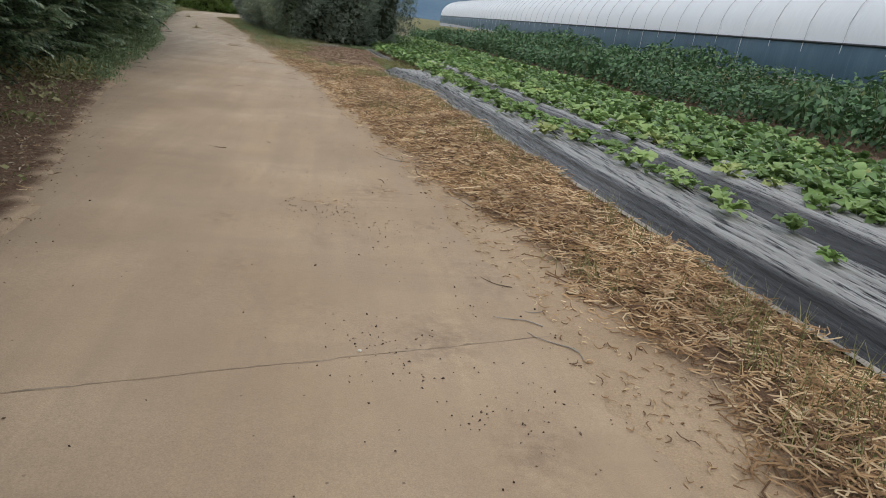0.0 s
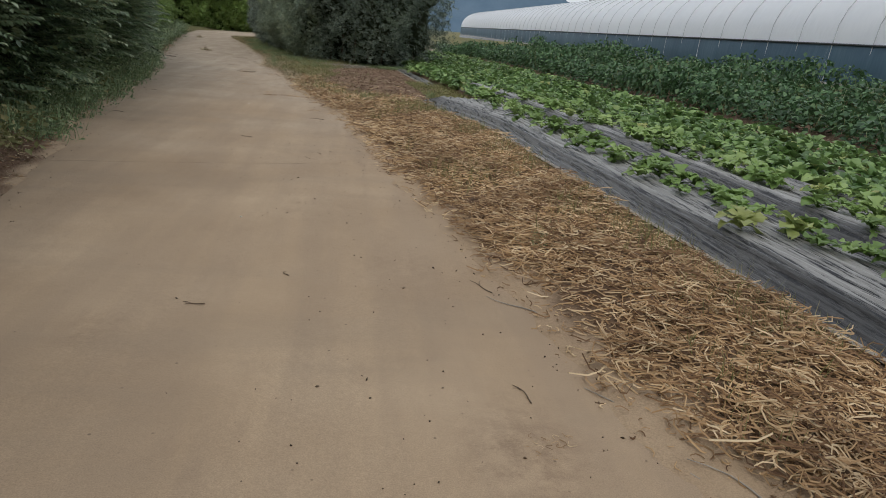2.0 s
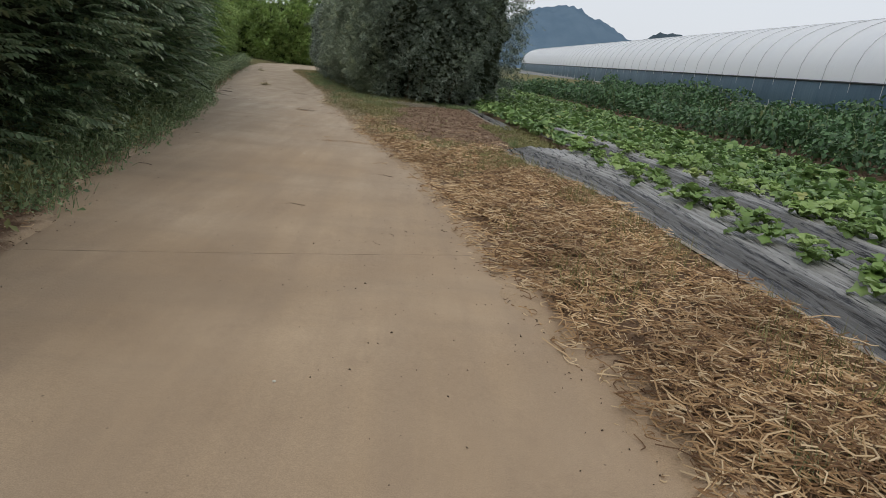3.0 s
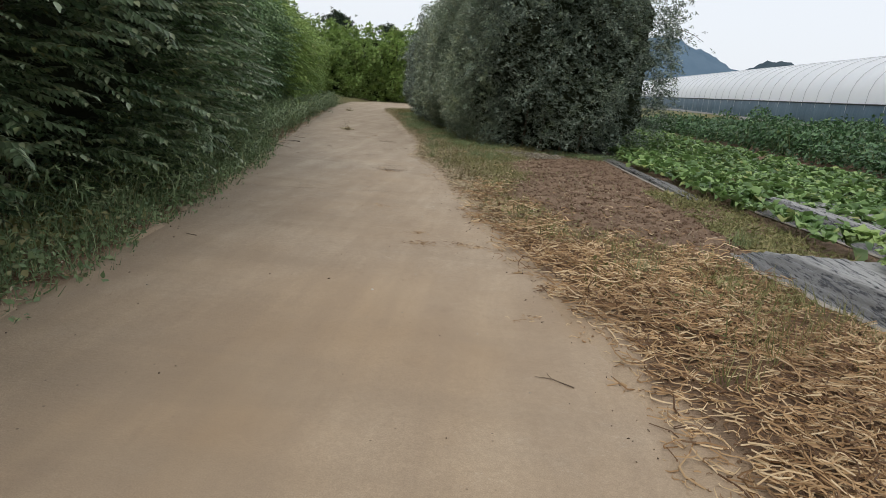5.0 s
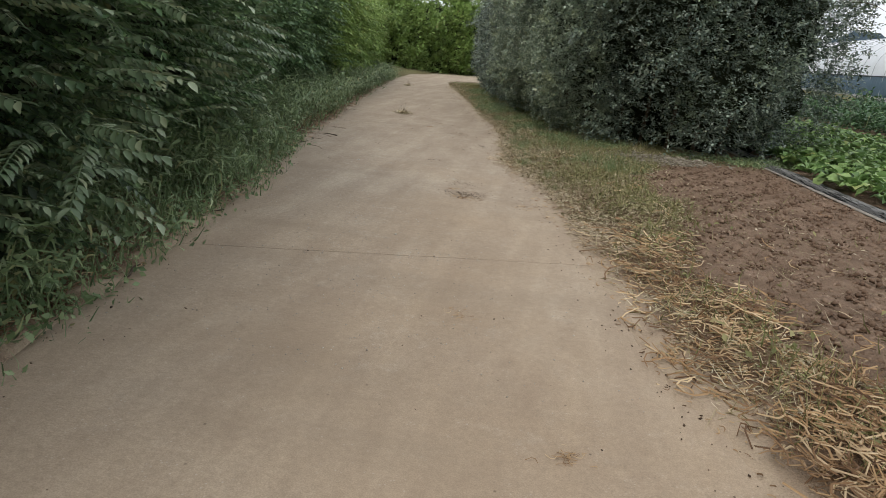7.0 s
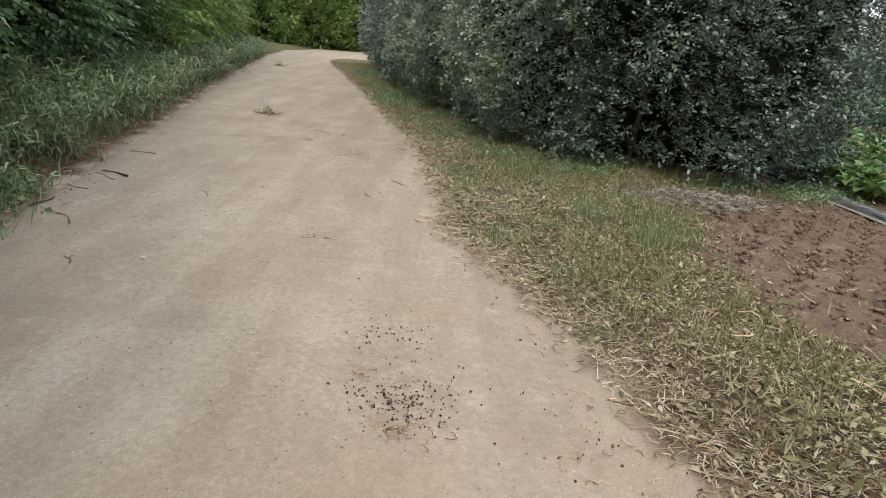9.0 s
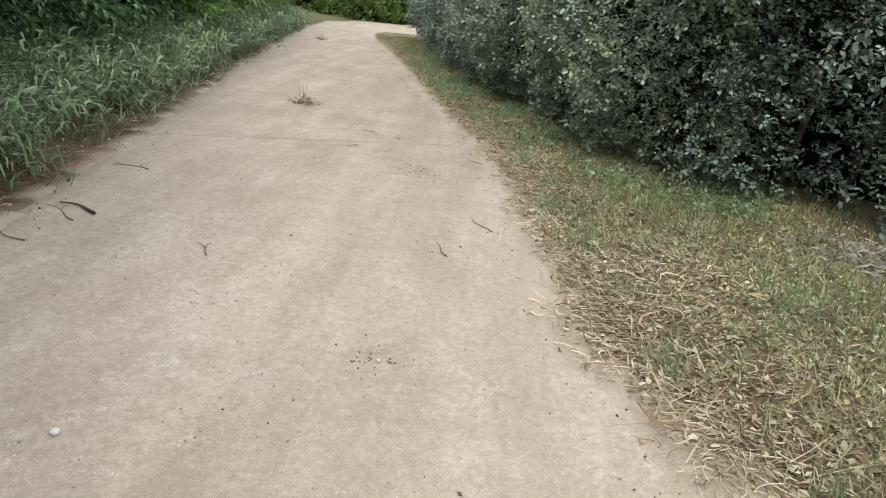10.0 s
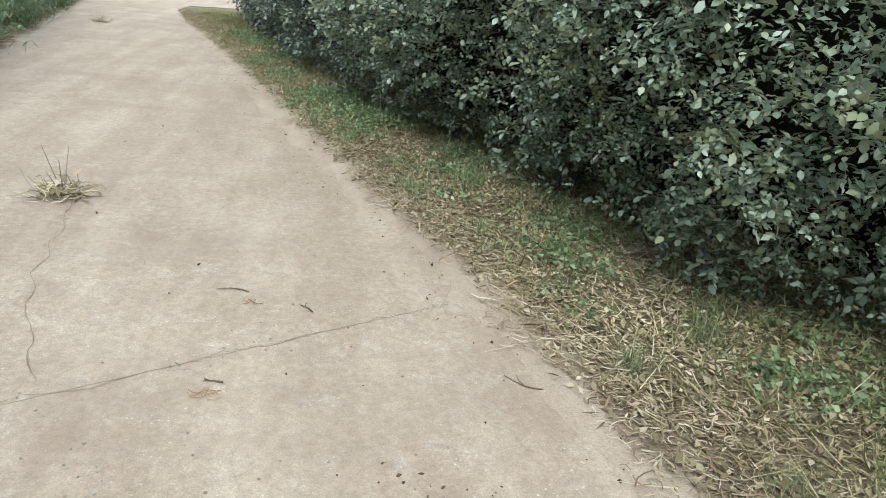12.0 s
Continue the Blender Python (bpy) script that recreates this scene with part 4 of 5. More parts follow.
def tree(x, y, h, seed, crown_w, label):
    """A far tree: tapered trunk, limbs and a ragged crown of leaf clumps."""
    r = np.random.default_rng(seed)
    ob = empty("tree", x, y, 0, label, "tree", "far trees")
    q = np.linspace(0, 1, 7)
    v, f = tube(np.stack([0.25 * np.sin(q * 3 + seed), 0.2 * np.cos(q * 2 + seed) - 0.2, h * 0.92 * q], 1), np.linspace(0.2, 0.04, 7), 8)
    mesh_obj("trunk", v, f, M_BARK, ob, smooth=True)
    centres = []
    for j in range(16):
        t = r.uniform(0.35, 0.98)
        a, ln = r.uniform(0, 6.28), crown_w * (1.15 - 0.75 * t) * r.uniform(0.6, 1.1)
        tip = np.array((ln * math.cos(a), ln * math.sin(a), h * t + 0.25 * ln))
        centres += [tip, tip * (0.6, 0.6, 0.97)]
        v, f = tube(np.stack([tip * 0 + (0, 0, h * t * 0.92), tip * (0.5, 0.5, 0.96), tip]), (0.05, 0.035, 0.015), 5)
        mesh_obj("limb", v, f, M_BARK, ob, smooth=True)
    c = np.array(centres)
    m = 1100
    p = c[r.integers(0, len(c), m)] + r.standard_normal((m, 3)) * (0.5, 0.5, 0.32)
    v, f = scatter(tuft(6, 0.3, 0.16, 5, 3.0), p, turns(r.uniform(0, 6.28, m), r.normal(0, 0.5, m), r.normal(0, 0.5, m)), r.uniform(0.6, 1.3, m))
    tagged(mesh_obj("crown", v, f, M_PINE, ob), kind="stuff")


for x, y, h, s, w in ((-21, 76, 9.0, 1, 2.2), (-24, 82, 9.8, 2, 2.6), (-17.5, 84, 7.6, 3, 2.0), (-13, 92, 7.2, 4, 2.2), (-29, 80, 10.0, 5, 2.8), (-9.5, 95, 6.6, 6, 2.0)):
    tree(x, y, h, s, w, "dark tree standing beyond the bend")

# ---- crops ----


def crop_leaf(length, width, seed):
    """A broad wavy crop leaf on a stalk, along +y."""
    r = np.random.default_rng(seed)
    rows, cols = 4, 3
    t = np.linspace(0, 1, rows)
    w = width * np.array((0.1, 0.9, 1.0, 0.22)) * r.uniform(0.82, 1.18, rows)
    v = []
    for i in range(rows):
        yy = length * (0.25 + 0.75 * t[i]) if i else 0.0
        arch = 0.30 * length * math.sin(t[i] * 2.3) - 0.18 * length * t[i] ** 2
        for j in (-1, 0, 1):
            v.append((0.5 * w[i] * j, yy, arch + (0.16 * width if j else 0.0) * math.sin(t[i] * 3) + 0.09 * r.standard_normal() * width * abs(j)))
    f = []
    for i in range(rows - 1):
        for j in range(cols - 1):
            a = i * cols + j
            f += [(a, a + 1, a + cols + 1), (a, a + cols + 1, a + cols)]
    return np.array(v, float), np.array(f)


def round_leaf(length, width, seed):
    """A broad rounded leaf with a wavy margin on a short stalk, along +y."""
    r = np.random.default_rng(seed)
    t = np.array((0.0, 0.22, 0.36, 0.58, 0.8, 0.94, 1.0))
    w = width * np.array((0.06, 0.14, 0.62, 0.5, 1.0, 0.62, 0.2)) * r.uniform(0.8, 1.2, 7)
    v = []
    for i in range(7):
        arch = 0.3 * length * math.sin(t[i] * 2.4) - 0.16 * length * t[i] ** 2
        for j in (-1.0, -0.5, 0.0, 0.5, 1.0):
            v.append((0.5 * w[i] * j, length * t[i], arch + 0.11 * w[i] * abs(j) + 0.1 * width * abs(j) * r.standard_normal()))
    f = [q for i in range(6) for j in range(4) for q in ((i * 5 + j, i * 5 + j + 1, i * 5 + j + 6), (i * 5 + j, i * 5 + j + 6, i * 5 + j + 5))]
    return np.array(v, float), np.array(f)


def rosette(n, length, width, seed, kind=crop_leaf):
    r = np.random.default_rng(seed)
    sets = []
    for i in range(n):
        inner = i / n
        yaw = np.array([i * 2.4 + 0.3 * r.standard_normal()])
        pitch = np.array([0.02 + 0.8 * inner + 0.2 * r.standard_normal()])
        s = np.array([(1.0 - 0.35 * inner) * r.uniform(0.85, 1.15)])
        sets.append(scatter(kind(length, width, seed * 50 + i), np.array([[0, 0, 0.02]]), turns(yaw, pitch, 0.2 * r.standard_normal(1)), s))
    return merge(*sets)


ROSETTES = [rosette(13, 0.19, 0.125, 1), rosette(12, 0.17, 0.115, 2), rosette(14, 0.21, 0.13, 3), rosette(11, 0.16, 0.105, 4)]
FULL = [rosette(13, 0.19, 0.13, 11, round_leaf), rosette(12, 0.17, 0.12, 12, round_leaf), rosette(14, 0.2, 0.13, 13, round_leaf), rosette(11, 0.16, 0.115, 14, round_leaf)]
# the dense bed: rows of plants grown into one another
pp = []
for row in range(15):
    off = 1.72 + row * 0.3
    y0 = -4.0 + 0.1 * row
    for y in np.arange(y0, 47, 0.29):
        keep = (0.1 if y < 9 else 0.45) if row == 0 else 0.93
        if row in (3, 4) and math.sin(y * 0.9 + row) > 0.75:
            keep = 0.35
        if rng.random() < keep * (1.0 if y < 30 or row < 6 else 0.6):
            pp.append((film_edge(y) + off + 0.09 * rng.standard_normal(), y + 0.08 * rng.standard_normal()))
for y in np.arange(19.9, 44, 0.27):
    for off in (0.74, 0.98, 1.2, 1.45) if y > 23 else (0.8, 1.02, 1.9):
        if rng.random() < (0.9 if y > 24 else 0.75):
            pp.append((film_edge(y) + off + 0.1 * rng.standard_normal(), y + 0.1 * rng.standard_normal()))
pp = np.array(pp)
off_p = pp[:, 0] - film_edge(pp[:, 1])
single = (off_p < 2.45) & (pp[:, 1] > 5.5) & (pp[:, 1] < 20)
near_pp, pp = pp[single], pp[~single]
pz = ground_z(pp[:, 0], pp[:, 1]) + 0.1
which = rng.integers(0, 4, len(pp))
sets = []
for k in range(8):
    q = (which == k % 4) & ((pp[:, 1] > 24) == (k > 3))
    m = int(q.sum())
    sets.append(scatter((ROSETTES + ROSETTES[::-1])[k], np.stack([pp[q, 0], pp[q, 1], pz[q]], 1), turns(rng.uniform(0, 6.28, m), 0.12 * rng.standard_normal(m), 0.12 * rng.standard_normal(m)), rng.uniform(0.95, 1.5, m)))
v, f = merge(*sets)
tagged(mesh_obj("crop_bed", v, f, M_CROP, smooth=True), "dense low green leaf crop on mulched beds", "crop", kind="stuff")

# single plants along the first bed, thicker towards its far end
SPOTS = [(0.62, 5.5), (0.85, 7.2), (0.8, 7.7), (0.9, 6.2), (0.95, 4.3), (0.6, 3.2), (0.9, 9.2), (0.65, 9.6)]
SPOTS += [(0.62 + 0.3 * ((i * 0.618) % 1.0), 6.6 + 0.42 * ((i * 0.37) % 1.0) + 0.3 * i) for i in range(12)]
SPOTS += [(0.55 + 0.4 * ((i * 0.618) % 1.0), 10.4 + 0.24 * i + 0.3 * math.sin(i * 1.9)) for i in range(38)]
SPOTS += [(0.3 + 0.7 * ((i * 0.414) % 1.0), 10.0 + 0.33 * i + 0.2 * math.sin(i * 2.7)) for i in range(29)]
SPOTS += [(float(x - film_edge(y)), float(y)) for x, y in near_pp]
for i, (off, y) in enumerate(SPOTS):
    x = film_edge(y) + off
    k = i % 4
    if i < 4:
        plant_data = [] if i == 0 else plant_data
        ob = mesh_obj("crop_plant", *FULL[k], M_CROP_Y, smooth=True)
        plant_data.append(ob.data)
    else:
        ob = new("crop_plant", plant_data[k])
    ob.matrix_basis = Matrix.LocRotScale((x, y, float(ground_z(x, y)) + 0.21), Euler((0.1 * math.sin(i), 0.1 * math.cos(i), i * 1.7)), ((0.66 if i < 87 else 0.78) + 0.13 * (i % 5),) * 3)
    tagged(ob, "single green leafy crop plant growing through mulch film", "crop plant", "plants on the first bed")


def bean_plant(seed):
    """A bushy waist-high plant: stems and many hanging heart-shaped leaves."""
    r = np.random.default_rng(seed)
    m = 190
    a, rad, h = r.uniform(0, 6.28, m), 0.75 * r.random(m) ** 0.55, r.random(m)
    p = np.stack([rad * np.cos(a) * (1 - 0.25 * h), 0.6 * rad * np.sin(a), 0.1 + 0.85 * h * (1 - 0.35 * rad)], 1)
    lv = scatter(lite(0.15, 0.11, 0.2, 0.12), p, turns(a - 1.57 + r.normal(0, 0.6, m), r.normal(-0.35, 0.4, m), r.normal(0, 0.4, m)), r.uniform(0.6, 1.25, m))
    st = []
    for j in range(5):
        b = r.uniform(0, 6.28)
        q = np.linspace(0, 1, 4)
        st.append(tube(np.stack([0.4 * q * math.cos(b), 0.3 * q * math.sin(b), 0.8 * q], 1), np.linspace(0.01, 0.004, 4), 4))
    return lv, merge(*st)


beans = []
for k in range(3):
    lv, st = bean_plant(20 + k)
    ob = empty("bean_plant", 0, 0, 0, "bushy dark green bean plant in the far field row", "bean plant", "row of tall plants")
    tagged(mesh_obj("leaves", *lv, M_BEAN, ob), kind="stuff")
    mesh_obj("stalk", *st, M_GRASS, ob)
    beans.append(ob)
first = [True, True, True]
n = 0
for lane, off in enumerate((7.2, 8.3, 9.5, 10.8)):
    for y in np.arange(0.5 + 0.3 * lane, 56, 0.72):
        k = n % 3
        x = film_edge(y) + off + 0.18 * math.sin(y * 2.3 + lane)
        tall = 0.95 + 0.25 * math.sin(y * 0.55 + 1.0) + 0.12 * math.sin(y * 1.9 + lane)
        m = Matrix.LocRotScale((x, y, float(ground_z(x, y))), Euler((0, 0, 1.3 * n)), (1, 1, max(0.55, tall)))
        if first[k]:
            beans[k].matrix_basis, first[k] = m, False
        else:
            o = copy_thing(beans[k], m)
            o.scale = (1, 1, max(0.55, tall))
        n += 1

# ---- grass, straw and litter ----


def strewn(name, shapes, pts, mat, label, category, lift=0.0, flat=True, size=(0.7, 1.3), tilt=0.12, z=None, yaw=None, pitch=0.0):
    """Many small pieces lying about, as one thing."""
    pts = np.asarray(pts)
    sets = []
    which = rng.integers(0, len(shapes), len(pts))
    zz = (ground_z(pts[:, 0], pts[:, 1]) if z is None else z) + lift
    for k, sh in enumerate(shapes):
        q = which == k
        m = int(q.sum())
        if not m:
            continue
        yw = rng.uniform(0, 6.28, m) if yaw is None else yaw[q]
        rot = turns(yw, pitch + tilt * rng.standard_normal(m), tilt * rng.standard_normal(m))
        sets.append(scatter(sh, np.stack([pts[q, 0], pts[q, 1], np.broadcast_to(zz, len(pts))[q]], 1), rot, rng.uniform(size[0], size[1], m)))
    v, f = merge(*sets)
    return tagged(mesh_obj(name, v, f, mat), label, category, kind="stuff")


def singles(parent, name, shapes, pts, mat, lift, size=(0.7, 1.3), tilt=0.14):
    """Pieces of a layer that can be told apart, each an object of its own."""
    made = []
    for i, (x, y) in enumerate(pts):
        k = i % len(shapes)
        if len(made) <= k:
            o = mesh_obj(name, *shapes[k], mat, parent)
            made.append(o.data)
        else:
            o = new(name, made[k])
            o.parent = parent
        s = rng.uniform(*size)
        o.matrix_basis = Matrix.LocRotScale((x, y, float(ground_z(x, y)) + lift * (0.6 + 0.4 * rng.random())), Euler((tilt * rng.standard_normal(), tilt * rng.standard_normal(), rng.uniform(0, 6.28))), (s, s, s))


STRAWS = [straw(0.11, 0.0085, 1.2), straw(0.085, 0.008, -1.7), straw(0.13, 0.008, 0.8), straw(0.06, 0.009, 1.9), straw(0.16, 0.008, -0.7), straw(0.2, 0.008, 0.4)]


def verge_points(m, y0, y1, keep):
    y = rng.uniform(y0, y1, m)
    d = rng.random(m)
    wid = rim_edge(y) - right_edge(y)
    x = right_edge(y) - 0.25 + (wid + 0.18) * d
    k = rng.random(m) < keep(x, y, x - right_edge(y), d)
    return np.stack([x[k], y[k]], 1)


def straw_keep(x, y, d, u):
    clump = sstep(-0.5, 0.5, wavy(x, y, 1.6, 4.0) + 0.35)
    w = sstep(-0.22, 0.3, d + 0.16 * wavy(x, y, 2.5, 1.0) - 0.3 * (1 - sstep(5.5, 9.0, y))) * (1 - 0.45 * sstep(0.8, 1.0, u))
    far = 1 - 0.97 * sstep(20, 24, y)
    return (0.38 + 0.62 * clump) * w * far * (1 - 0.97 * soil_patch(x, y))


sp = verge_points(66000, 1.2, 27.5, straw_keep)
sz = ground_z(sp[:, 0], sp[:, 1]) + 0.10 * rng.random(len(sp)) * sstep(-0.4, 0.6, wavy(sp[:, 0], sp[:, 1], 1.6, 4.0))
straw_layer = strewn("straw_mulch", STRAWS, sp, M_STRAW, "thick layer of tangled dry brown straw beside the road", "straw", 0.005, z=sz, tilt=0.26)
chips = verge_points(9000, 1.2, 27.5, lambda x, y, d, u: 1 - sstep(0.1, 0.55, d + 0.1 * wavy(x, y, 3.0)))
strewn("straw_chaff", [straw(0.035, 0.006, 0.8), straw(0.055, 0.005, -0.6), straw(0.025, 0.008, 0.5)], chips, M_STRAW, "short bits of straw and chaff along the road edge", "straw", 0.008, tilt=0.25)
pick = sp[(sp[:, 1] > 4) & (sp[:, 1] < 18) & (sp[:, 0] - right_edge(sp[:, 1]) < 1.0)][:290]
singles(straw_layer, "straw_stalk", STRAWS, pick, M_STRAW, 0.1, (0.7, 1.15))
gp = verge_points(24000, 1.2, 29.0, lambda x, y, d, u: sstep(0.15, 0.6, wavy(x, y, 0.9, 8.0) + 0.95 * sstep(0.5, 1.0, u) + 0.25 * sstep(19, 24, y)) * (1 - soil_patch(x, y)) * sstep(0.1, 0.4, d))
BLADES = [blade(0.13, 0.006, 0.9, 2), blade(0.18, 0.006, 1.3, 2), blade(0.1, 0.007, 0.6, 2)]
strewn("verge_weeds", BLADES, gp, M_DRYGRASS, "short half-dry grass growing through the straw", "grass", 0.0, tilt=0.3, pitch=0.8)


def shade_verge(m, y0, y1, d0, d1):
    y = rng.uniform(y0, y1, m)
    x = right_edge(y) + d0 + (d1 - d0) * rng.random(m)
    return np.stack([x, y], 1)


dp = shade_verge(46000, 20, 50, -0.05, 2.9)
dd = dp[:, 0] - right_edge(dp[:, 1])
dp = dp[rng.random(len(dp)) < sstep(-0.05, 0.2, dd + 0.12 * wavy(dp[:, 0], dp[:, 1], 3.0)) * (1 - 0.9 * soil_patch(dp[:, 0], dp[:, 1])) * np.where(dp[:, 1] < 23, 0.5, 1.0)]
DEAD = [leaf(0.04, 0.015, -0.15, 0.3), lite(0.03, 0.012, 0.3, -0.2), lite(0.05, 0.01, 0.1, 0.4), lite(0.026, 0.016, -0.3, 0.2)]
litter = strewn("leaf_litter", DEAD, dp, M_DEADLEAF, "brown fallen leaves on the shady verge", "leaf litter", 0.015, tilt=0.35)
pick = dp[(dp[:, 1] > 28) & (dp[:, 1] < 36)][:290]
singles(litter, "dead_leaf", DEAD, pick, M_DEADLEAF, 0.03, (0.9, 1.6), 0.4)
sp2 = shade_verge(52000, 20, 48, -0.1, 2.6)
dd = sp2[:, 0] - right_edge(sp2[:, 1])
sp2 = sp2[rng.random(len(sp2)) < sstep(-0.12, 0.12, dd + 0.1 * wavy(sp2[:, 0], sp2[:, 1], 2.6)) * (1 - 0.45 * sstep(0.7, 1.6, dd)) * (1 - 0.9 * soil_patch(sp2[:, 0], sp2[:, 1]))]
RIBBON = [blade(0.2, 0.006, 0.25, 2), blade(0.13, 0.006, 0.5, 2), blade(0.26, 0.006, 0.15, 2)]
strewn("dry_grass_litter", RIBBON + [lite(0.12, 0.007, 0.1, 0.3), lite(0.08, 0.008, -0.1, 0.3)], sp2, M_BITS, "matted pale dry grass stalks lying over the verge", "straw", 0.02, size=(0.4, 1.0), tilt=0.24)
gp2 = shade_verge(70000, 19.5, 50, 0.05, 3.0)
dd = gp2[:, 0] - right_edge(gp2[:, 1])
gp2 = gp2[rng.random(len(gp2)) < sstep(-0.25, 0.7, wavy(gp2[:, 0], gp2[:, 1], 1.3, 6.0) + 0.4 * dd) * (0.2 + 0.8 * sstep(0.2, 1.2, dd)) * (1 - soil_patch(gp2[:, 0], gp2[:, 1]))]
p6 = shade_verge(90000, 22.5, 50, -0.02, 2.7)
d6 = p6[:, 0] - right_edge(p6[:, 1])
p6 = p6[rng.random(len(p6)) < sstep(-0.02, 0.15, d6 + 0.1 * wavy(p6[:, 0], p6[:, 1], 3.0)) * (1 - 0.5 * sstep(1.2, 2.2, d6)) * (1 - 0.85 * soil_patch(p6[:, 0], p6[:, 1])) * (0.45 + 0.55 * sstep(-0.4, 0.4, wavy(p6[:, 0], p6[:, 1], 1.9, 5.0)))]
BITS = [lite(0.055, 0.005, 0.1, 0.2), lite(0.03, 0.008, -0.1, 0.3), lite(0.075, 0.005, 0.05, 0.2), lite(0.035, 0.005, 0.2, 0.3)]
strewn("chopped_litter", BITS, p6, M_BITS, "fine pale chopped grass and leaf bits covering the verge", "litter", 0.014, tilt=0.3)
GRASS = [blade(0.22, 0.011, 1.1, 2), blade(0.3, 0.012, 1.5), blade(0.16, 0.011, 0.8, 2)]
strewn("verge_grass", [blade(0.15, 0.009, 1.4, 2), blade(0.11, 0.01, 1.0, 2), blade(0.19, 0.008, 1.7, 2), blade(0.09, 0.011, 1.2, 2)], gp2, M_DRYGRASS, "patchy short olive grass in front of the dark shrubs", "grass", 0.0, tilt=0.45, pitch=0.4, size=(0.5, 1.1))
gs = rng.uniform(14, 36.5, 26000)
ox, oy, onx, ony = RIGHT_ROW.at(gs)
og = rng.uniform(-0.6, 0.5, len(gs))
gp3 = np.stack([ox + onx * og, oy + ony * og], 1)
gp3 = gp3[rng.random(len(gp3)) < sstep(-0.2, 0.6, wavy(gp3[:, 0], gp3[:, 1], 1.1, 9.0)) * (1 - 0.9 * sstep(-0.05, 0.4, og))]
GROUNDCOVER = [tuft(5, 0.055, 0.034, 12, 1.1), tuft(5, 0.065, 0.038, 13, 1.1)]
strewn("ground_weeds", GROUNDCOVER, gp3, M_GRASS, "low fresh green weeds at the foot of the shrubs", "weeds", 0.02, tilt=0.4, pitch=0.5, size=(0.35, 0.75))
p7 = shade_verge(11000, 23, 51.5, 0.12, 2.4)
d7 = p7[:, 0] - right_edge(p7[:, 1])
p7 = p7[rng.random(len(p7)) < sstep(-0.5, 0.5, wavy(p7[:, 0], p7[:, 1], 1.2, 2.0) - 0.5 + 0.8 * sstep(0.3, 1.2, d7)) * (1 - soil_patch(p7[:, 0], p7[:, 1]))]
strewn("low_weeds", GROUNDCOVER, p7, M_DRYGRASS, "low olive-green weeds spread thinly over the verge", "weeds", 0.015, tilt=0.4, pitch=0.35, size=(0.25, 0.6))

# a denser mat of litter and grass where the verge passes close to the walk
p9 = shade_verge(34000, 23.5, 34, -0.06, 2.4)
d9 = p9[:, 0] - right_edge(p9[:, 1])
p9 = p9[rng.random(len(p9)) < sstep(-0.08, 0.1, d9 + 0.1 * wavy(p9[:, 0], p9[:, 1], 2.8)) * (1 - 0.98 * soil_patch(p9[:, 0], p9[:, 1])) * (0.5 + 0.5 * sstep(-0.4, 0.3, wavy(p9[:, 0], p9[:, 1], 2.3, 3.0)))]
M_THATCH = varied("old_thatch", [(0.0, (0.13, 0.11, 0.06)), (0.4, (0.32, 0.27, 0.15)), (0.75, (0.48, 0.41, 0.25)), (1.0, (0.68, 0.59, 0.41))], 0.8)
strewn("old_thatch", [lite(0.05, 0.03, -0.1, 0.3), lite(0.045, 0.026, 0.25, -0.25), lite(0.1, 0.008, 0.1, 0.3), lite(0.06, 0.012, -0.2, 0.3)], p9, M_THATCH, "matted brown dead grass and leaves over the verge", "litter", 0.022, tilt=0.45, size=(0.5, 1.0))
g9 = shade_verge(22000, 26.5, 36, 0.25, 2.2)
d9 = g9[:, 0] - right_edge(g9[:, 1])
g9 = g9[rng.random(len(g9)) < sstep(-0.3, 0.5, wavy(g9[:, 0], g9[:, 1], 1.7, 1.5) + 0.7 * d9 - 0.85) * (1 - soil_patch(g9[:, 0], g9[:, 1]))]
strewn("verge_grass", [blade(0.13, 0.01, 1.5, 2), blade(0.18, 0.009, 1.8, 2), lite(0.06, 0.022, 0.2, 0.2), lite(0.05, 0.02, 0.1, 0.2)], g9, M_GRASS, "short green grass and weeds beside the shrubs", "grass", 0.015, tilt=0.5, pitch=0.2, size=(0.4, 0.85))

p10 = verge_points(9000, 16.5, 26.0, lambda x, y, d, u: sstep(-0.1, 0.5, wavy(x, y, 1.2, 8.5) + 0.3) * sstep(0.25, 0.6, d) * (1 - 0.95 * soil_patch(x, y)) * sstep(16.5, 18.5, y))
strewn("wilted_weeds", [lite(0.05, 0.03, -0.1, 0.3), lite(0.06, 0.024, 0.25, -0.25), blade(0.14, 0.01, 1.3, 2)], p10, M_DRYGRASS, "wilted olive-green cut weeds lying on straw", "weeds", 0.04, tilt=0.45, pitch=0.15)

p12 = shade_verge(5200, 22.5, 33, -0.14, 0.5)
d12 = p12[:, 0] - right_edge(p12[:, 1])
p12 = p12[rng.random(len(p12)) < sstep(-0.14, 0.05, d12 + 0.1 * wavy(p12[:, 0], p12[:, 1], 2.0)) * (1 - sstep(0.2, 0.5, d12))]
strewn("edge_straw", [straw(0.12, 0.007, 0.5), straw(0.16, 0.007, -0.3), straw(0.08, 0.008, 0.8)], p12, M_DEADLEAF, "pale dry stalks lying along the road edge", "straw", 0.02, size=(0.35, 0.85), tilt=0.2)
y11 = rng.uniform(19.3, 24.0, 5200)
p11 = np.stack([film_edge(y11) - 0.25 + 1.05 * rng.random(len(y11)), y11], 1)
p11 = p11[rng.random(len(p11)) < 0.3 + 0.7 * sstep(-0.3, 0.4, wavy(p11[:, 0], p11[:, 1], 1.6, 2.5))]
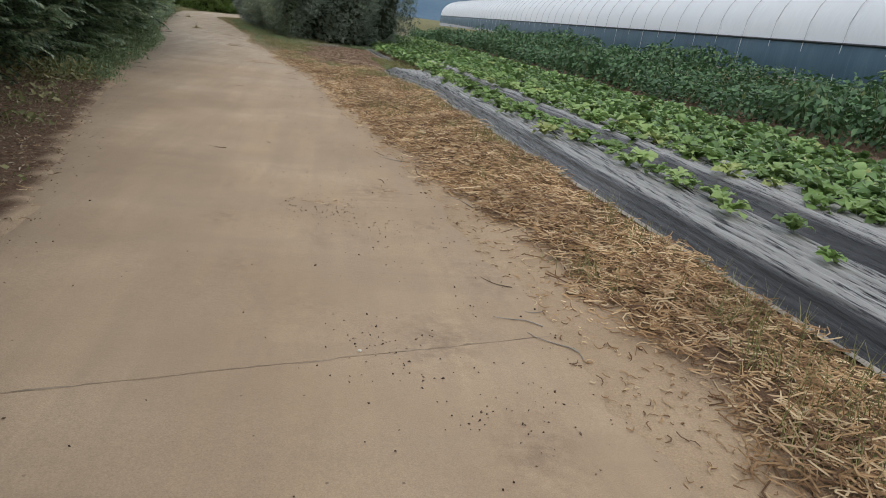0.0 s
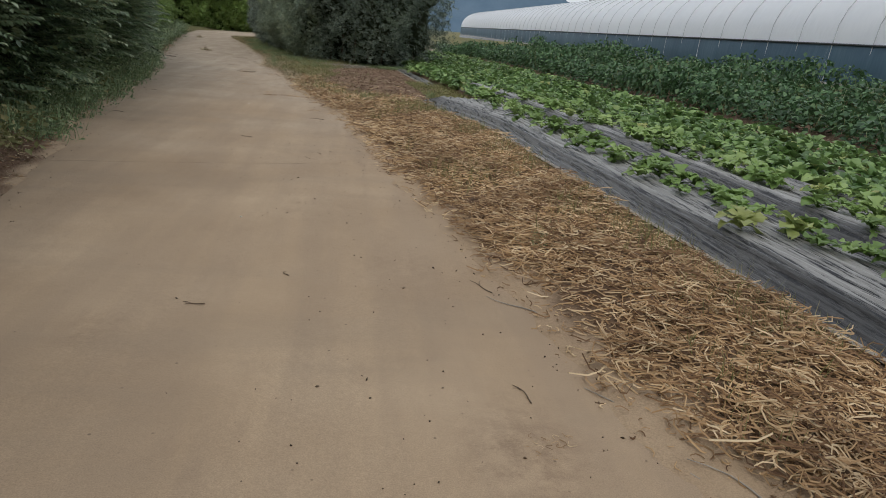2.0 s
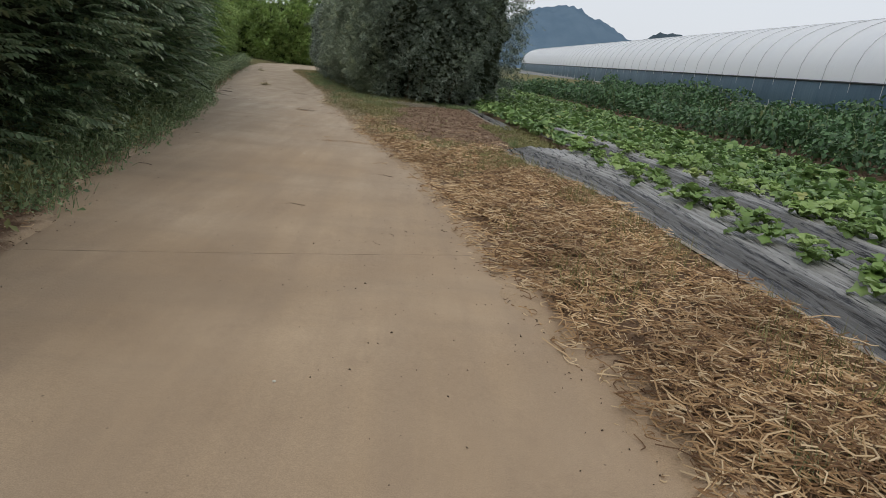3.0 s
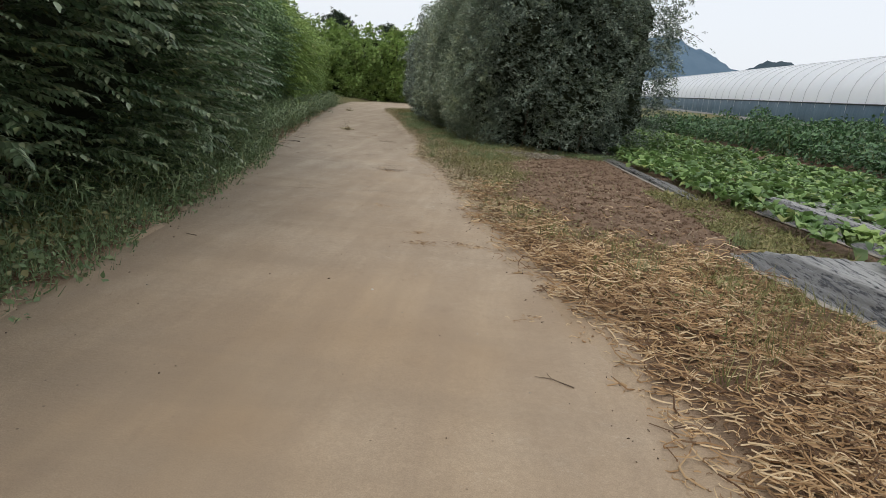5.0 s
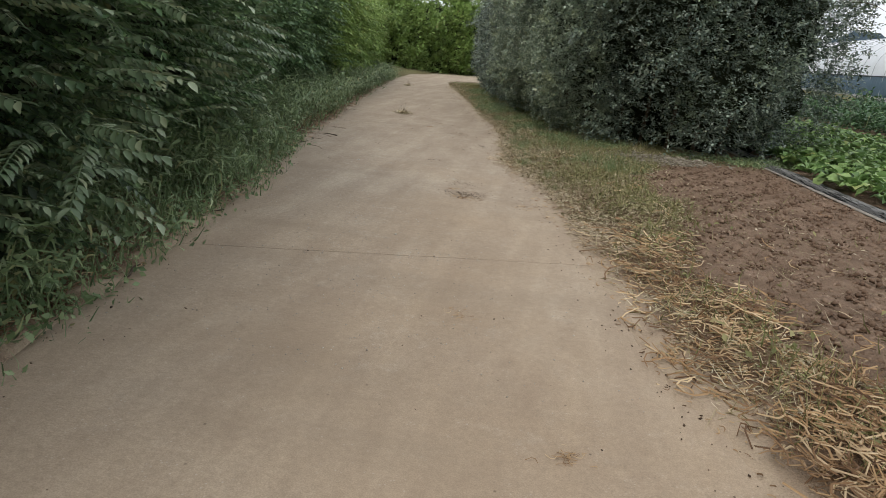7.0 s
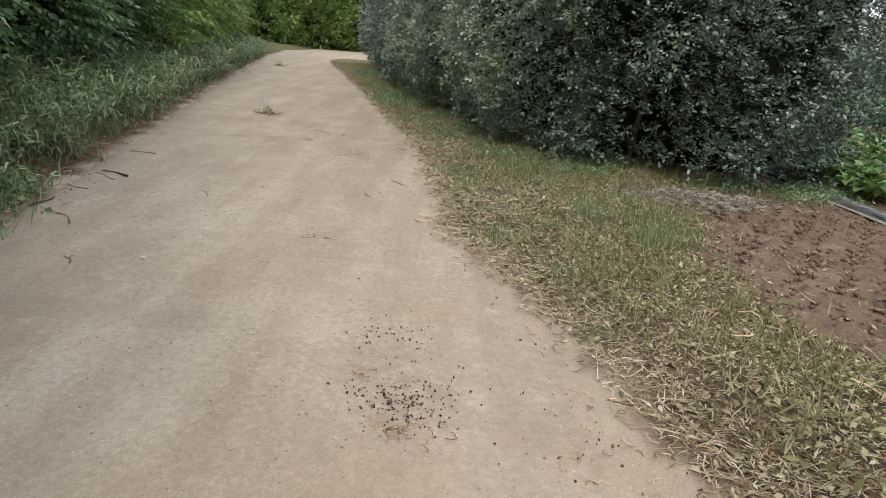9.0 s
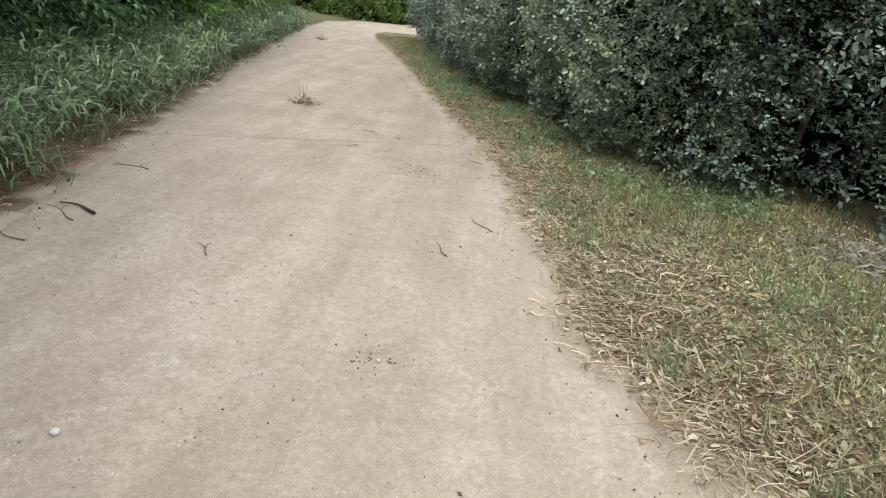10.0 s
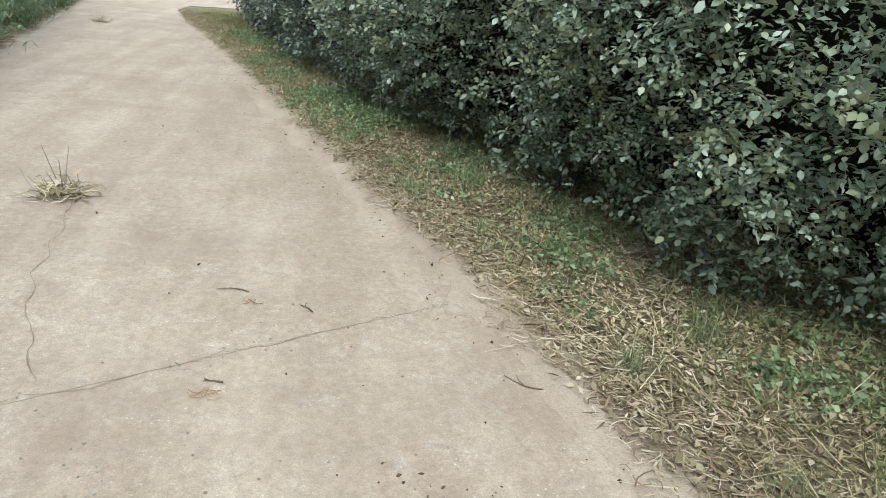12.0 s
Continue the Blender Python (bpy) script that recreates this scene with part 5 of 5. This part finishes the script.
strewn("wilted_weeds", [lite(0.05, 0.03, -0.1, 0.3), blade(0.14, 0.009, 1.3, 2), straw(0.12, 0.007, 0.8), lite(0.06, 0.035, 0.2, 0.2)], p11, M_DRYGRASS, "olive weeds and dry stalks between soil and film", "weeds", 0.02, tilt=0.45, pitch=0.2, size=(0.7, 1.4))

# left side: long grass that leans over the road, and leaf litter nearer the start


def left_points(m, y0, y1, d0, d1):
    y = rng.uniform(y0, y1, m)
    d = d0 + (d1 - d0) * rng.random(m)
    return np.stack([left_edge(y) - d, y], 1), d


LONG = [blade(0.4, 0.018, 2.0, 4), blade(0.5, 0.02, 2.3, 4), blade(0.3, 0.02, 1.7, 4), leaf(0.2, 0.03), leaf(0.16, 0.034), leaf(0.13, 0.04)]
p1, d1 = left_points(22000, 17.5, 52, -0.12, 1.9)
k = rng.random(len(p1)) < np.where(p1[:, 1] < 21, 0.2, 0.26) * sstep(-0.12, 0.25, d1 + 0.2 * wavy(p1[:, 0], p1[:, 1], 1.4)) * np.where(p1[:, 1] < 16, 0.4, 1)
p1, d1 = p1[k], d1[k]
yw = rng.normal(-1.4, 1.3, len(p1))
strewn("long_grass", LONG, p1, M_GRASS, "long green grass leaning over the road edge", "grass", 0.0, yaw=yw, pitch=0.75, tilt=0.35, size=(0.4, 1.1))


def culm(seed):
    """A leafy grass culm: a leaning stalk with arching leaves, along +y."""
    r = np.random.default_rng(seed)
    q = np.linspace(0, 1, 4)
    z, y = 0.5 * np.sin(q * 1.3), 0.38 * q * q
    st = np.concatenate([np.stack([0 * q - 0.003, y, z], 1), np.stack([0 * q + 0.003, y, z], 1)])
    sets = [(st, np.array([w for i in range(3) for w in ((i, 4 + i, 5 + i), (i, 5 + i, i + 1))]))]
    for j in range(8):
        t = 0.15 + 0.83 * j / 7
        v, f = blade(0.17, 0.03, 1.9, 2)
        sets.append(scatter((v * (1, 1, -1) + (0, 0, 0), f[:, ::-1]), np.array([[0, 0.38 * t * t, 0.5 * math.sin(t * 1.3)]]), turns(np.array([2.4 * j + r.normal(0, 0.4)]), np.array([0.55]), np.array([0.0])), np.array([r.uniform(0.7, 1.15)])))
    return merge(*sets)


CULMS = [culm(1), culm(2), culm(3)]
p5, d5 = left_points(11000, 14.5, 50, 0.05, 2.0)
p5 = p5[rng.random(len(p5)) < sstep(0.0, 0.35, d5 + 0.2 * wavy(p5[:, 0], p5[:, 1], 1.1, 2.0)) * (0.3 + 0.7 * sstep(19, 23, p5[:, 1])) * (0.25 + 0.75 * sstep(-0.3, 0.5, wavy(p5[:, 0], p5[:, 1], 1.4, 7.0)))]
strewn("roadside_grass", CULMS, p5, M_GRASS, "leafy green roadside grass arching towards the road", "grass", 0.0, yaw=rng.normal(-1.5, 0.9, len(p5)), tilt=0.2, size=(0.6, 1.25))
p2, d2 = left_points(13000, 3, 30, -0.2, 1.4)
p2 = p2[rng.random(len(p2)) < np.where(p2[:, 1] < 25, 1.0, 0.4) * sstep(-0.22, 0.25, d2 + 0.2 * wavy(p2[:, 0], p2[:, 1], 1.6))]
strewn("leaf_litter", DEAD, p2, M_DEADLEAF, "brown fallen leaves along the grassy road edge", "leaf litter", 0.015, tilt=0.4, size=(0.7, 1.4))
p3, d3 = left_points(9000, 3, 21, 0.0, 1.6)
p3 = p3[rng.random(len(p3)) < sstep(-0.2, 0.6, wavy(p3[:, 0], p3[:, 1], 1.0, 3.0)) * sstep(0.05, 0.4, d3)]
strewn("low_weeds", GROUNDCOVER + BLADES, p3, M_DRYGRASS, "low grey-green weeds among fallen leaves", "weeds", 0.0, tilt=0.4, pitch=0.6, size=(0.7, 1.5))
p8, d8 = left_points(10500, 13, 27, -0.28, 0.9)
p8 = p8[rng.random(len(p8)) < sstep(-0.26, 0.05, d8 + 0.1 * wavy(p8[:, 0], p8[:, 1], 1.9, 4.0))]
strewn("low_weeds", GROUNDCOVER + GRASS + [blade(0.2, 0.016, 1.6, 2), blade(0.16, 0.018, 1.3, 2)], p8, M_GRASS, "low green weeds creeping over the road edge", "weeds", 0.0, tilt=0.4, pitch=0.55, size=(0.5, 1.1))
p4, d4 = left_points(900, 3, 40, -0.12, 0.35)
strewn("edge_straw", STRAWS[:4], p4, M_STRAW, "dry stalks fallen on the road edge", "straw", 0.02, size=(0.3, 0.8))

# ---- crumbs and grit on the road ----


def chip(s, seed):
    r = np.random.default_rng(seed)
    v = np.array([(1, 0, 0), (-1, 0, 0), (0, 1, 0), (0, -1, 0), (0, 0, 0.8), (0, 0, -0.3)], float) * s * r.uniform(0.6, 1.3, (6, 1))
    f = np.array([(0, 2, 4), (2, 1, 4), (1, 3, 4), (3, 0, 4), (2, 0, 5), (1, 2, 5), (3, 1, 5), (0, 3, 5)])
    return v, f


CHIPS = [chip(0.004, 1), chip(0.006, 2), chip(0.009, 3), chip(0.005, 4)]


def on_road(m, y0, y1, toward=0.5, spread=0.5):
    y = rng.uniform(y0, y1, m)
    u = np.clip(rng.normal(toward, spread, m), 0.01, 0.99)
    return np.stack([left_edge(y) + (right_edge(y) - left_edge(y)) * u, y], 1)


cr = np.concatenate([on_road(260, 2, 14, 0.75, 0.16), on_road(420, 2, 46), on_road(900, 2, 46, 0.95, 0.04), on_road(500, 4, 34, 0.03, 0.04)])
for cx, cy, m, sp in ((1.75, 4.6, 60, 0.2), (1.45, 6.9, 90, 0.22), (1.9, 6.4, 40, 0.25), (-1.58, 24.3, 190, 0.1), (-1.5, 24.5, 40, 0.22), (-1.7, 24.9, 50, 0.1), (-2.3, 26.34, 25, 0.07), (-2.5, 29.5, 60, 0.16), (2.2, 4.0, 50, 0.2), (-0.9, 24.2, 30, 0.2)):
    cr = np.concatenate([cr, np.array((cx, cy)) + sp * rng.standard_normal((m, 2))])
strewn("soil_crumbs", CHIPS, cr, M_CLOD, "dark crumbs of earth scattered on the concrete", "soil crumbs", 0.004, z=road_z(cr[:, 0], cr[:, 1]), tilt=0.6)
ju = rng.random(420)
js = np.where(np.arange(420) < 300, 30.5, 21.85) + 0.05 * rng.standard_normal(420)
chipped = np.stack(road_pt(js, ju), 1)[np.sin(ju * 23.0) > -0.1]
pb = np.concatenate([chipped, on_road(2400, 20, 30, 0.5, 0.22), on_road(700, 21, 38, 0.5, 0.3), on_road(200, 12, 40)])
strewn("road_grit", CHIPS[:2] + CHIPS[3:], pb, M_PEBBLE, "pale grit loosened from the concrete surface", "grit", 0.003, z=road_z(pb[:, 0], pb[:, 1]), size=(0.5, 1.25), tilt=0.6)
q = rng.uniform(0, 1, (14000, 2))
cl = np.stack([-0.2 + 4.5 * q[:, 0], 19 + 10.5 * q[:, 1]], 1)
cl = cl[rng.random(len(cl)) < soil_patch(cl[:, 0], cl[:, 1])]
CLODS = [chip(0.016, 5), chip(0.022, 6), chip(0.011, 7), chip(0.028, 8)]
M_EARTH = varied("dug_earth_clod", [(0.0, (0.13, 0.083, 0.056)), (0.6, (0.22, 0.147, 0.1)), (1.0, (0.33, 0.235, 0.168))], 0.95, 0.1)
near_cl = (cl[:, 1] < 24.5) & (cl[:, 0] < 2.6)
pick = cl[near_cl][:290]
clods = strewn("earth_clods", CLODS, np.concatenate([cl[~near_cl], cl[near_cl][290:]]), M_EARTH, "crumbly brown clods on the freshly dug soil", "earth clods", 0.0, tilt=0.6)
singles(clods, "clod", CLODS, pick, M_EARTH, 0.0, (0.4, 1.0), 0.6)

# ---- single twigs, straws and weeds on the road ----


def twig(x, y, length, yaw, seed, mat=M_STICK, label="thin broken twig lying on the concrete road", fork=True, thick=0.004):
    r = np.random.default_rng(seed)
    q = np.linspace(-0.5, 0.5, 6)
    pts = np.stack([0.08 * length * np.sin(q * 5 + seed), q * length, thick + 0 * q + 0.004 * r.random(6)], 1)
    sets = [tube(pts, np.linspace(thick, thick * 0.4, 6), 5)]
    if fork:
        a = pts[3]
        b = a + np.array((0.25 * length * (1 if seed % 2 else -1), 0.2 * length, 0.004))
        sets.append(tube(np.stack([a, (a + b) / 2 + (0, 0.01, 0.002), b]), (thick * 0.7, thick * 0.5, thick * 0.3), 4))
    ob = mesh_obj("twig", *merge(*sets), mat, smooth=True)
    z = float(road_z(x, y)) if left_edge(y) < x < right_edge(y) else float(ground_z(x, y))
    ob.matrix_basis = pose(x, y, z, 0, 0, yaw)
    return tagged(ob, label, "twig", "twigs on the road")


TWIGS = [(-0.18, 14.3, 0.22, 80), (0.65, 16.34, 0.3, 70), (0.8, 13.41, 0.12, 20), (-2.2, 15.7, 0.28, 60), (-0.35, 23.07, 0.35, 85), (2.5, 5.5, 0.3, 50), (1.1, 16.6, 0.25, 75), (-3.4, 27.24, 0.25, 40), (-3.13, 31.02, 0.2, 80), (-2.8, 30.84, 0.12, 30), (-3.14, 30.27, 0.1, 60), (-1.95, 30.2, 0.3, 60), (-4.4, 27.1, 0.4, 70), (-4.35, 27.5, 0.45, 60), (-4.05, 26.3, 0.5, 50), (-3.6, 25.54, 0.2, 35), (-2.47, 18.63, 0.15, 60), (-3.05, 19.5, 0.25, 75), (0.3, 8.9, 0.16, 85), (2.0, 9.3, 0.3, 35), (1.95, 8.0, 0.22, 20), (-3.75, 23.4, 0.3, 65), (-4.5, 28.6, 0.4, 70), (0.75, 9.4, 0.1, 30)]
for i, (x, y, ln, a) in enumerate(TWIGS):
    twig(x, y, 0.75 * ln, a, i)
for i, (x, y, ln, a) in enumerate([(2.5, 4.95, 0.28, 65), (2.62, 4.7, 0.3, 40), (2.68, 5.1, 0.22, 110), (2.75, 4.5, 0.3, 20), (2.55, 7.2, 0.45, 25), (2.6, 7.3, 0.4, 35), (2.35, 7.9, 0.35, 20), (2.15, 9.0, 0.4, 40), (-1.9, 28.3, 0.3, 25), (-1.55, 28.9, 0.35, 40), (-2.13, 27.71, 0.22, 25)]):
    twig(x, y, ln, a, i + 40, M_STALK if i > 7 else M_RIM, "pale dry stalk lying at the edge of the straw", False, 0.005)


for i, (x, y, ln, a) in enumerate([(-3.2, 20.8, 0.24, 8), (-3.5, 22.3, 0.3, -15), (-4.15, 25.6, 0.34, 12), (-4.35, 26.6, 0.26, 2), (-4.3, 27.6, 0.3, 70)]):
    twig(x, y, ln, a, i + 60, M_BARK, "dark broken stick lying at the grassy road edge", False, 0.011)


def stone(x, y, size, seed):
    """A rounded pebble on the road."""
    bm = bmesh.new()
    bmesh.ops.create_icosphere(bm, subdivisions=2, radius=size)
    for w in bm.verts:
        w.co *= 1 + 0.18 * noise.noise(w.co * (1.1 / size) + Vector((seed, 0, 0)))
        w.co.z *= 0.6
    me = bpy.data.meshes.new("stone")
    bm.to_mesh(me)
    bm.free()
    me.materials.append(M_PEBBLE)
    ob = new("stone", me)
    ob.matrix_basis = pose(x, y, float(road_z(x, y)) + 0.5 * size, 0, 0, 40 * seed)
    tagged(ob, "small pale rounded stone lying on the concrete", "stone", "stones on the road")


for i, (x, y, size) in enumerate([(-3.22, 25.65, 0.016), (1.6, 4.55, 0.011), (-2.3, 26.34, 0.012), (0.3, 10.6, 0.009), (-1.9, 22.4, 0.01), (-2.9, 28.9, 0.01), (-0.6, 17.6, 0.01)]):
    stone(x, y, size, i)


def straw_clump(x, y, rad, m, seed, mat=M_STRAW, label="small clump of loose dry straw on the road", name="straw_clump", grow=1.0):
    r = np.random.default_rng(seed)
    sets = []
    p = r.standard_normal((m, 2)) * rad * np.array((1.0, 0.7))
    for k in range(4):
        q = np.arange(m) % 4 == k
        n = int(q.sum())
        sets.append(scatter(STRAWS[k], np.stack([p[q, 0], p[q, 1], 0.006 + 0.5 * rad * 0.2 * r.random(n)], 1), turns(r.uniform(0, 6.28, n), 0.1 * r.standard_normal(n), 0.1 * r.standard_normal(n)), grow * r.uniform(0.22, 0.5, n)))
    ob = tagged(mesh_obj(name, *merge(*sets), mat), kind="stuff")
    inside = left_edge(y) < x < right_edge(y)
    ob.matrix_basis = pose(x, y, float(road_z(x, y)) if inside else float(ground_z(x, y)))
    return tagged(ob, label, "straw", "straw clumps")


for i, (x, y, rad, m) in enumerate([(-0.42, 19.15, 0.075, 50), (-0.5, 19.6, 0.05, 26), (-0.05, 19.25, 0.08, 44), (0.12, 19.2, 0.06, 26), (-1.55, 24.1, 0.08, 36), (-1.75, 24.5, 0.05, 16), (0.55, 17.3, 0.06, 16), (1.5, 7.1, 0.1, 30), (2.0, 7.6, 0.06, 16), (-1.1, 20.85, 0.06, 14), (-0.9, 24.0, 0.1, 16), (-3.15, 30.2, 0.025, 16), (-3.05, 30.9, 0.02, 10)]):
    straw_clump(x, y, rad, m, i)
heap = straw_clump(1.1, 28.35, 0.42, 700, 77, M_STALK, "heap of grey dry stalks under the dark shrub", "stalk_heap", 2.4)
heap.scale = (0.85, 0.65, 2.2)


def weed(x, y, size, seed):
    """A weed in a crack of the road: dry fringe and a few upright shoots."""
    r = np.random.default_rng(seed)
    ob = empty("weed_clump", x, y, float(road_z(x, y)), "small half-dry weed growing from a crack in the road", "weed", "weeds in the road")
    m = 70
    a = r.uniform(0, 6.28, m)
    v, f = scatter(blade(0.16, 0.01, 1.2), np.stack([0.07 * r.standard_normal(m), 0.06 * r.standard_normal(m), 0 * a + 0.004], 1), turns(r.uniform(0, 6.28, m), r.uniform(-0.35, 0.1, m), 0.2 * r.standard_normal(m)), size * r.uniform(0.3, 0.9, m))
    tagged(mesh_obj("dry_fringe", v, f, M_STALK, ob), "dry grey-brown fringe")
    lay = np.stack([0.08 * r.standard_normal(90), 0.06 * r.standard_normal(90), 0.006 + 0.05 * r.random(90)], 1)
    v, f = scatter(straw(0.12, 0.007, 0.7), lay, turns(r.uniform(0, 6.28, 90), 0.3 * r.standard_normal(90), 0.3 * r.standard_normal(90)), size * r.uniform(0.3, 0.8, 90))
    tagged(mesh_obj("straw_mat", v, f, M_BITS, ob), "matted straw-coloured dead stalks")
    for j in range(4):
        b = r.uniform(0, 6.28)
        q = np.linspace(0, 1, 4)
        st = tube(np.stack([0.1 * q * math.cos(b), 0.1 * q * math.sin(b), 0.3 * size * q * r.uniform(0.3, 0.7)], 1), np.linspace(0.004, 0.0015, 4), 4)
        mesh_obj("shoot", *st, M_STALK, ob)
    m = 26
    v, f = scatter(leaf(0.05, 0.02), np.stack([0.09 * r.standard_normal(m), 0.07 * r.standard_normal(m), 0.02 + 0.1 * r.random(m)], 1), turns(r.uniform(0, 6.28, m), r.normal(0.2, 0.4, m), r.normal(0, 0.3, m)), size * r.uniform(0.6, 1.3, m))
    mesh_obj("leaves", v, f, M_DEADLEAF, ob)


weed(-4.2, 32.3, 1.5, 1)
weed(-6.65, 43.4, 1.3, 2)


def grass_tuft(x, y, size, seed):
    r = np.random.default_rng(seed)
    m = 90
    a = r.uniform(0, 6.28, m)
    v, f = scatter(blade(0.3, 0.007, 1.2), np.stack([0.06 * r.standard_normal(m), 0.06 * r.standard_normal(m), 0 * a], 1), turns(a, r.uniform(0.5, 1.2, m), 0.2 * r.standard_normal(m)), size * r.uniform(0.5, 1.1, m))
    ob = mesh_obj("grass_tuft", v, f, M_GRASS)
    ob.matrix_basis = pose(x, y, float(ground_z(x, y)))
    tagged(ob, "fresh green tuft of grass on the straw verge", "grass", "grass tufts on the verge", kind="stuff")


for i, (x, y, s) in enumerate([(-0.55, 29.0, 0.8), (-0.75, 29.6, 0.7), (-1.0, 30.5, 0.6), (1.5, 18.3, 0.8), (2.6, 10.0, 0.5), (-1.2, 28.2, 0.5), (-1.6, 32.6, 0.7), (0.1, 26.6, 0.8), (-0.2, 27.3, 0.6), (2.95, 20.2, 0.8)] + [(float(right_edge(y)) + 0.18 + 0.25 * ((i * 0.62) % 1), y, 0.35 + 0.3 * ((i * 0.38) % 1)) for i, y in enumerate(np.arange(25.0, 40.0, 0.75))]):
    grass_tuft(x, y, s, i)
